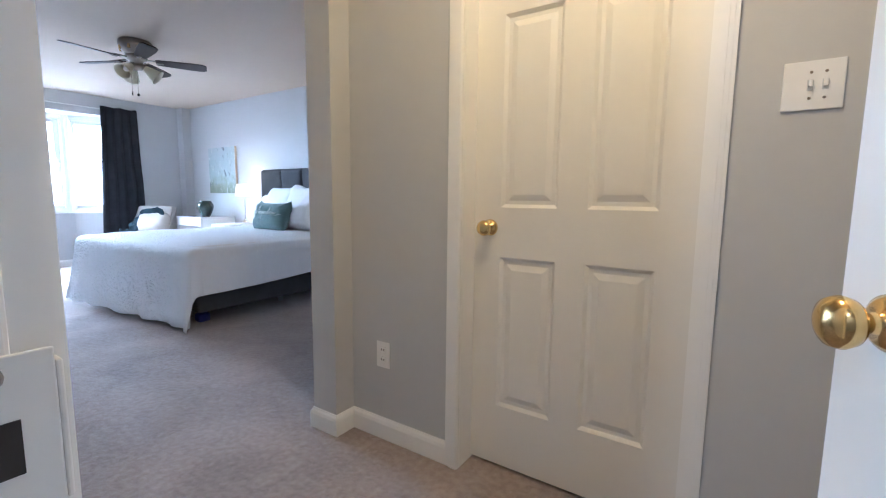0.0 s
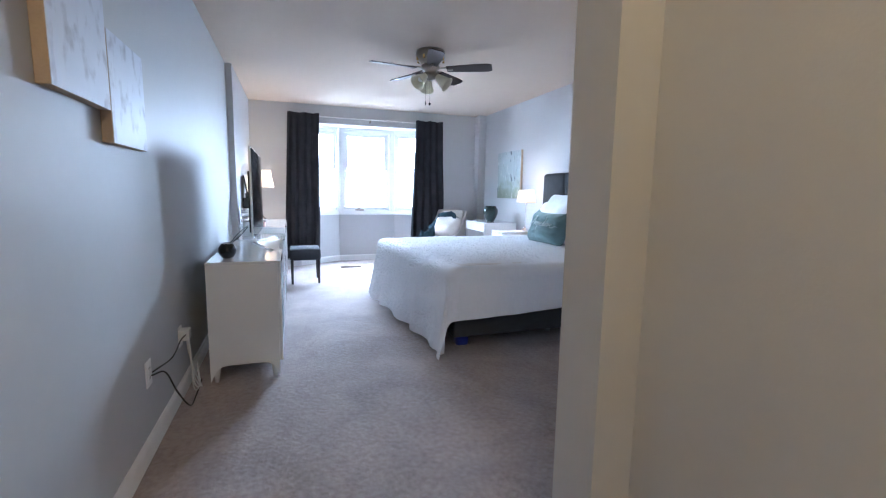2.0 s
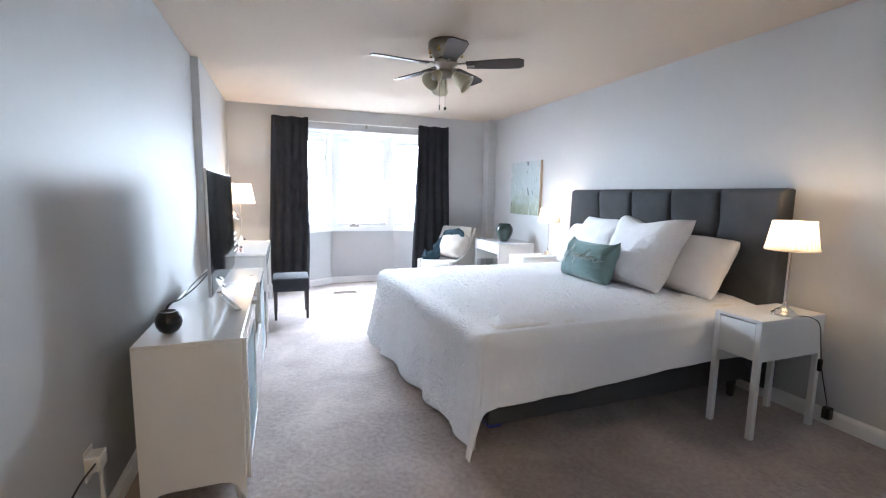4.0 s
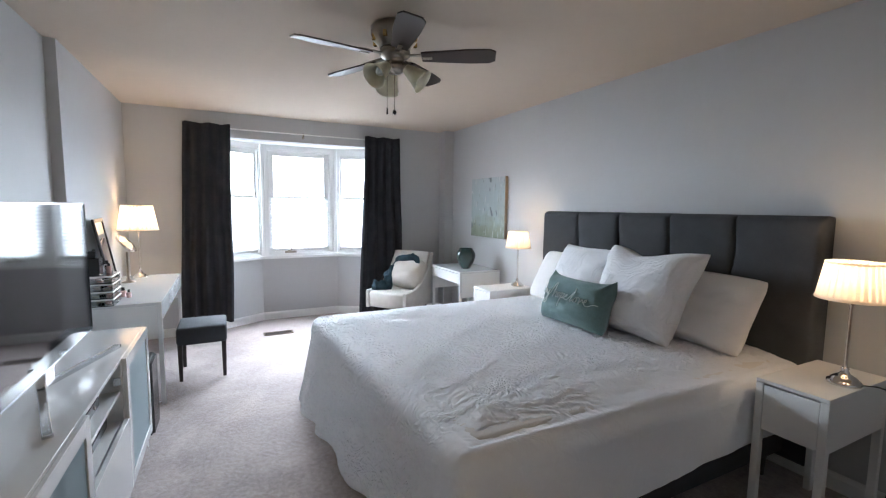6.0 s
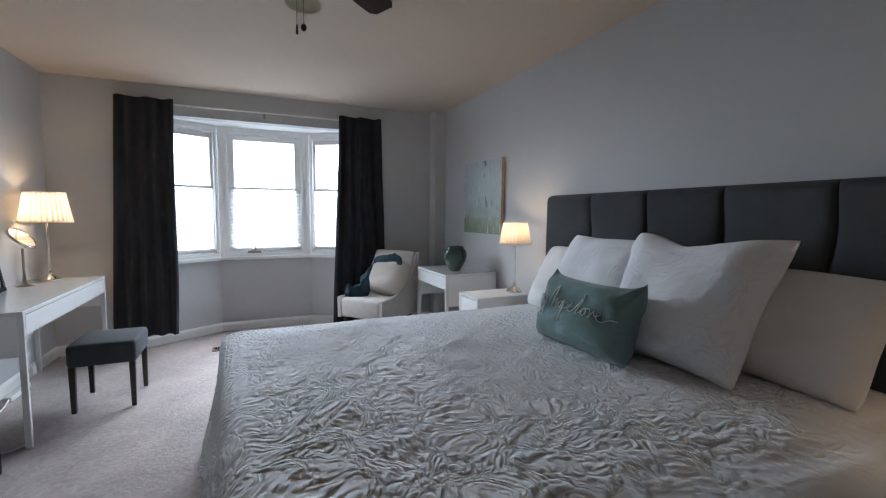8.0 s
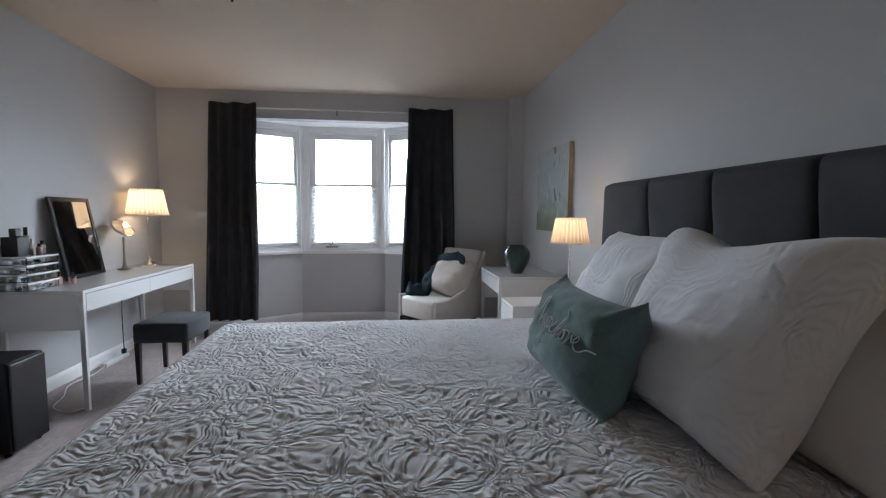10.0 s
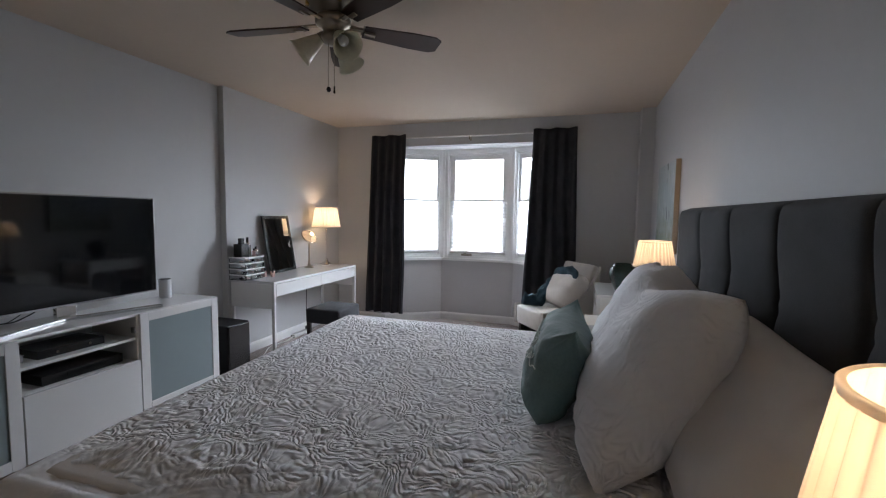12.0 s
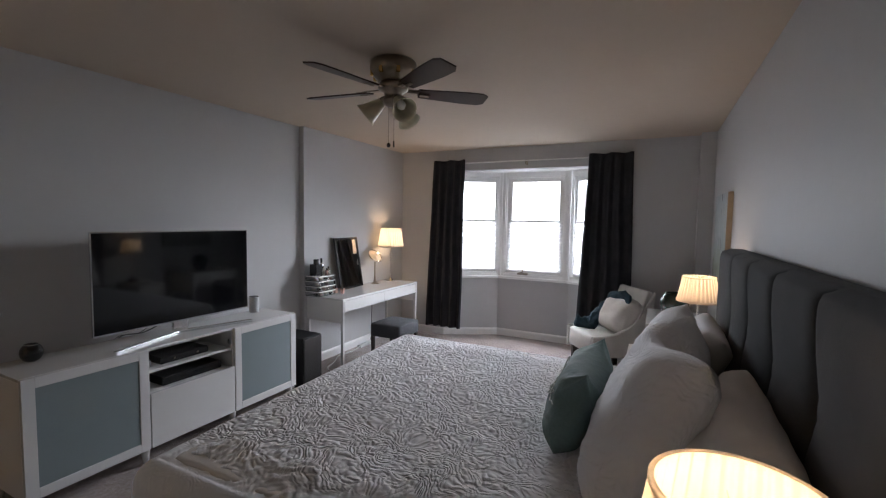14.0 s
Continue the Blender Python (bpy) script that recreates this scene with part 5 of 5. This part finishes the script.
part("rim", moved(lathe([(0.088, -0.008), (0.096, -0.008), (0.098, 0.0), (0.096, 0.008), (0.088, 0.008)], 40), hd), CHROME, mk, smooth=True)
part("mirror_glass", moved(lathe([(0, 0.004), (0.089, 0.004)], 40), hd), MIRROR, mk)
part("mirror_glass", moved(lathe([(0, -0.004), (0.089, -0.004)], 40), hd), MIRROR, mk)

org = thing("makeup_organizer", (-5.905, 0.505, 0.755), "clear acrylic make-up drawers filled with cosmetics", "organizer")
for k in range(4):
    z = 0.003 + k * 0.052
    part("drawer", boxes((-0.12, 0.12, -0.09, 0.09, z, z + 0.004), (-0.12, -0.116, -0.09, 0.09, z + 0.004, z + 0.040), (0.116, 0.12, -0.09, 0.09, z + 0.004, z + 0.040), (-0.116, 0.116, 0.086, 0.09, z + 0.004, z + 0.040), (-0.116, 0.116, -0.09, -0.086, z + 0.004, z + 0.040)), ACRYL, org)
    # Opaque white strips run along the rim of each clear drawer.
    part("drawer_edge", boxes((-0.122, 0.122, 0.088, 0.094, z + 0.040, z + 0.050), (-0.122, -0.116, -0.09, 0.088, z + 0.040, z + 0.050), (0.116, 0.122, -0.09, 0.088, z + 0.040, z + 0.050), bevel=0.001), WHITE_MATT, org, "white drawer edge")
    part("pull", moved(lathe([(0, 0.012), (0.006, 0.010), (0.007, 0.004), (0.004, 0)], 12), pose(0, 0.091, z + 0.022, -90, 0, 0)), CHROME, org)
    for j in range(5):
        x = -0.09 + j * 0.045
        part("compact", moved(lathe([(0, 0), (0.018, 0), (0.018, 0.014), (0, 0.014)], 14), pose(x, 0.05 - 0.03 * ((j + k) % 3), z + 0.006)), (BLACKP, CREAM, STEEL, PERFUME)[(j + k) % 4], org)
ORG_TOP = 0.755 + 0.003 + 3 * 0.052 + 0.0505
part("lid", boxes((-0.12, 0.12, -0.09, 0.09, ORG_TOP - 0.757, ORG_TOP - 0.755), bevel=0.0008), ACRYL, org)
bxx = thing("makeup_box", (-5.865, 0.48, ORG_TOP), "tall black cosmetics box standing on the organizer", "box")
part("box", boxes((-0.05, 0.045, -0.045, 0.045, 0, 0.115), bevel=0.004), BLACKP, bxx)
part("cap", boxes((-0.022, 0.018, -0.02, 0.02, 0.115, 0.165), bevel=0.004), BLACKP, bxx)
for x, y, r, h, mt in ((-5.955, 0.47, 0.020, 0.17, CHROME), (-5.995, 0.53, 0.017, 0.085, CHROME), (-5.985, 0.47, 0.014, 0.10, STEEL), (-5.945, 0.55, 0.015, 0.07, PERFUME)):
    bt = thing("cosmetic_bottle", (x, y, ORG_TOP), "small cosmetic bottle on the organizer", "bottle", "cosmetic bottles")
    part("bottle", lathe([(0, 0), (r, 0), (r, h * 0.65), (r * 0.5, h * 0.72), (0, h * 0.72)], 20), mt, bt, smooth=True)
    part("cap", lathe([(0, h * 0.72), (r * 0.55, h * 0.72), (r * 0.55, h), (0, h)], 16), BLACKP, bt)
for x, y, r, h in ((-6.085, 0.55, 0.020, 0.085), (-6.125, 0.50, 0.018, 0.13), (-6.155, 0.585, 0.022, 0.07), (-6.10, 0.63, 0.016, 0.06)):
    bt = thing("perfume_bottle", (x, y, 0.755), "small pink glass perfume bottle on the desk", "bottle", "perfume bottles")
    part("bottle", lathe([(0, 0), (r, 0), (r, h * 0.6), (r * 0.4, h * 0.66), (0, h * 0.66)], 8), PERFUME, bt)
    part("cap", lathe([(0, h * 0.66), (r * 0.5, h * 0.66), (r * 0.5, h), (0, h)], 12), BLACKP, bt)
dc = thing("desk_cable", (-6.5, 0.46, 0.0), "white cables and a power strip on the floor under the desk", "cable")
part("power_strip", boxes((-0.42, -0.12, -0.03, 0.02, 0.0, 0.035), bevel=0.006), CABLEW, dc)
part("plug", boxes((-0.40, -0.37, -0.02, 0.01, 0.035, 0.075), bevel=0.004), BLACKP, dc)
part("cord", tube([(-0.15, 0.0, 0.02), (0.05, 0.03, 0.012), (0.25, 0.0, 0.010), (0.45, 0.10, 0.010), (0.62, 0.16, 0.010), (0.70, 0.30, 0.010), (0.62, 0.38, 0.010)], 0.005), CABLEW, dc, smooth=True)
part("cord", tube([(-0.38, 0.0, 0.07), (-0.34, 0.02, 0.30), (-0.38, 0.0, 0.5), (-0.45, -0.02, 0.62)], 0.004), CABLEB, dc, smooth=True)

# ---- stool ----
st = thing("stool", (-6.43, 1.085, 0), "square charcoal upholstered stool with dark legs", "stool")
part("seat", boxes((-0.205, 0.205, -0.185, 0.185, 0.30, 0.445), bevel=0.022), STOOLFAB, st, "charcoal padded seat", smooth=True)
for sx in (-1, 1):
    for sy in (-1, 1):
        lg = bmesh.new()
        box(lg, sx * 0.18 - 0.018, sx * 0.18 + 0.018, sy * 0.16 - 0.018, sy * 0.16 + 0.018, 0.0, 0.305, bevel=0.003)
        for v in lg.verts:
            k = 1 - 0.28 * (1 - v.co.z / 0.305)
            v.co.x, v.co.y = sx * 0.18 + (v.co.x - sx * 0.18) * k, sy * 0.16 + (v.co.y - sy * 0.16) * k
        part("leg", lg, DARKWOOD, st)

# ---- arm chair ----
ch = thing("armchair", CHAIR[:3], "cream linen side chair with sloping arms and dark legs", "armchair", turn=CHAIR[3])
# local: faces -y, width along x
part("seat", boxes((-0.245, 0.245, -0.30, 0.24, 0.25, 0.445), bevel=0.03), CHAIRFAB, ch, smooth=True)


def chair_back(u, v):
    x = (u - 0.5) * (0.47 + 0.03 * v)
    y = 0.19 + 0.08 * v + 0.05 * v * v - 0.03 * math.cos((u - 0.5) * math.pi)
    return Vector((x, y, 0.40 + v * (0.49 - 0.012 * abs(2 * u - 1) ** 6)))


bk = part("backrest", grid(12, 14, chair_back), CHAIRFAB, ch, smooth=True)
sm = bk.modifiers.new("thickness", "SOLIDIFY")
sm.thickness, sm.offset = 0.065, 0.0
bv = bk.modifiers.new("round", "BEVEL")
bv.width, bv.segments = 0.02, 3
for s in (-1, 1):
    # side panel: its edge swoops from the top of the back to the front of the seat
    am = bmesh.new()
    rows = []
    for k in range(21):
        t = k / 20
        y = 0.335 - 0.635 * t
        z = 0.455 + 0.425 * (1 - t) ** 2.7 * (1 - 0.25 * t)
        lean = 0.012 * (z - 0.25)
        foot_y = min(y, 0.27)
        ring = []
        for q, (o, h) in enumerate(((0.0, -0.012), (0.010, 0.0), (0.030, 0.0), (0.040, -0.012))):
            ring.append(am.verts.new((s * (0.242 + o + lean), y, z + h)))
        ring.append(am.verts.new((s * 0.282, foot_y, 0.245)))
        ring.append(am.verts.new((s * 0.242, foot_y, 0.245)))
        rows.append(ring)
    for r0, r1 in zip(rows, rows[1:]):
        for q in range(6):
            am.faces.new((r0[q], r0[(q + 1) % 6], r1[(q + 1) % 6], r1[q]))
    am.faces.new(rows[0])
    am.faces.new(list(reversed(rows[-1])))
    bmesh.ops.remove_doubles(am, verts=am.verts, dist=0.0005)
    bmesh.ops.recalc_face_normals(am, faces=am.faces)
    part("arm", am, CHAIRFAB, ch)
for sx in (-1, 1):
    for sy in (-1, 1):
        lg = bmesh.new()
        box(lg, sx * 0.22 - 0.022, sx * 0.22 + 0.022, sy * 0.24 - 0.022, sy * 0.24 + 0.022, 0, 0.25, bevel=0.003)
        part("leg", lg, DARKWOOD, ch)
cm = pose(*CHAIR[:3], 0, 0, CHAIR[3])
loose("cushion", cushion(0.47, 0.42, 0.20, 31.0, soft=0.30, puff=0.62), CREAM, cm @ pose(0.05, 0.0, 0.445, 0, 0, 6) @ pose(0, 0, 0, -26, 8, 0), "cream round-cornered cushion on the armchair", "cushion")
# throw folded over the cushion
def throw(u, v):
    """A loosely rolled strip: along the seat, up the cushion's edge and over its top."""
    pth = [Vector(p) for p in ((-0.24, -0.24, 0.470), (-0.18, -0.19, 0.482), (-0.11, -0.12, 0.490), (-0.125, -0.04, 0.575), (-0.095, 0.03, 0.675), (-0.02, 0.075, 0.775), (0.08, 0.105, 0.822), (0.17, 0.11, 0.805), (0.235, 0.09, 0.72))]
    s = u * (len(pth) - 1)
    i = min(int(s), len(pth) - 2)
    k = s - i
    p0, p1, p2, p3 = pth[max(i - 1, 0)], pth[i], pth[i + 1], pth[min(i + 2, len(pth) - 1)]
    p = 0.5 * (2 * p1 + (p2 - p0) * k + (2 * p0 - 5 * p1 + 4 * p2 - p3) * k * k + (3 * p1 - p0 - 3 * p2 + p3) * k ** 3)
    way = (p2 - p0).normalized()
    side = way.cross(Vector((0.3, -1, 0.2))).normalized()
    up = side.cross(way)
    th = 2 * math.pi * v
    end = min(1.0, 9 * u + 0.25, 9 * (1 - u) + 0.25)
    rr = (0.060 - 0.030 * u) * end * (1 + 0.6 * noise.noise(Vector((u * 13, math.cos(th) * 1.6, math.sin(th) * 1.6))))
    return p + rr * (1.35 * math.cos(th) * side + 0.6 * math.sin(th) * up) * (1 + 0.12 * math.sin(5 * th + 8 * u))


tw = loose("throw_blanket", grid(60, 20, throw), THROW, cm, "teal and navy knitted throw over the armchair", "blanket")

# vase
loose("vase", lathe([(0, 0), (0.055, 0), (0.062, 0.006), (0.085, 0.05), (0.112, 0.11), (0.122, 0.155), (0.118, 0.195), (0.098, 0.228), (0.086, 0.238), (0.088, 0.25), (0.082, 0.25), (0.080, 0.238), (0.10, 0.19), (0.10, 0.12), (0.06, 0.02), (0, 0.015)], 48), VASEG, pose(-6.565, 3.77, DESK2[4]) @ Matrix.Diagonal((0.92, 0.92, 0.94, 1.0)), "round dark green glazed vase on the small desk", "vase")
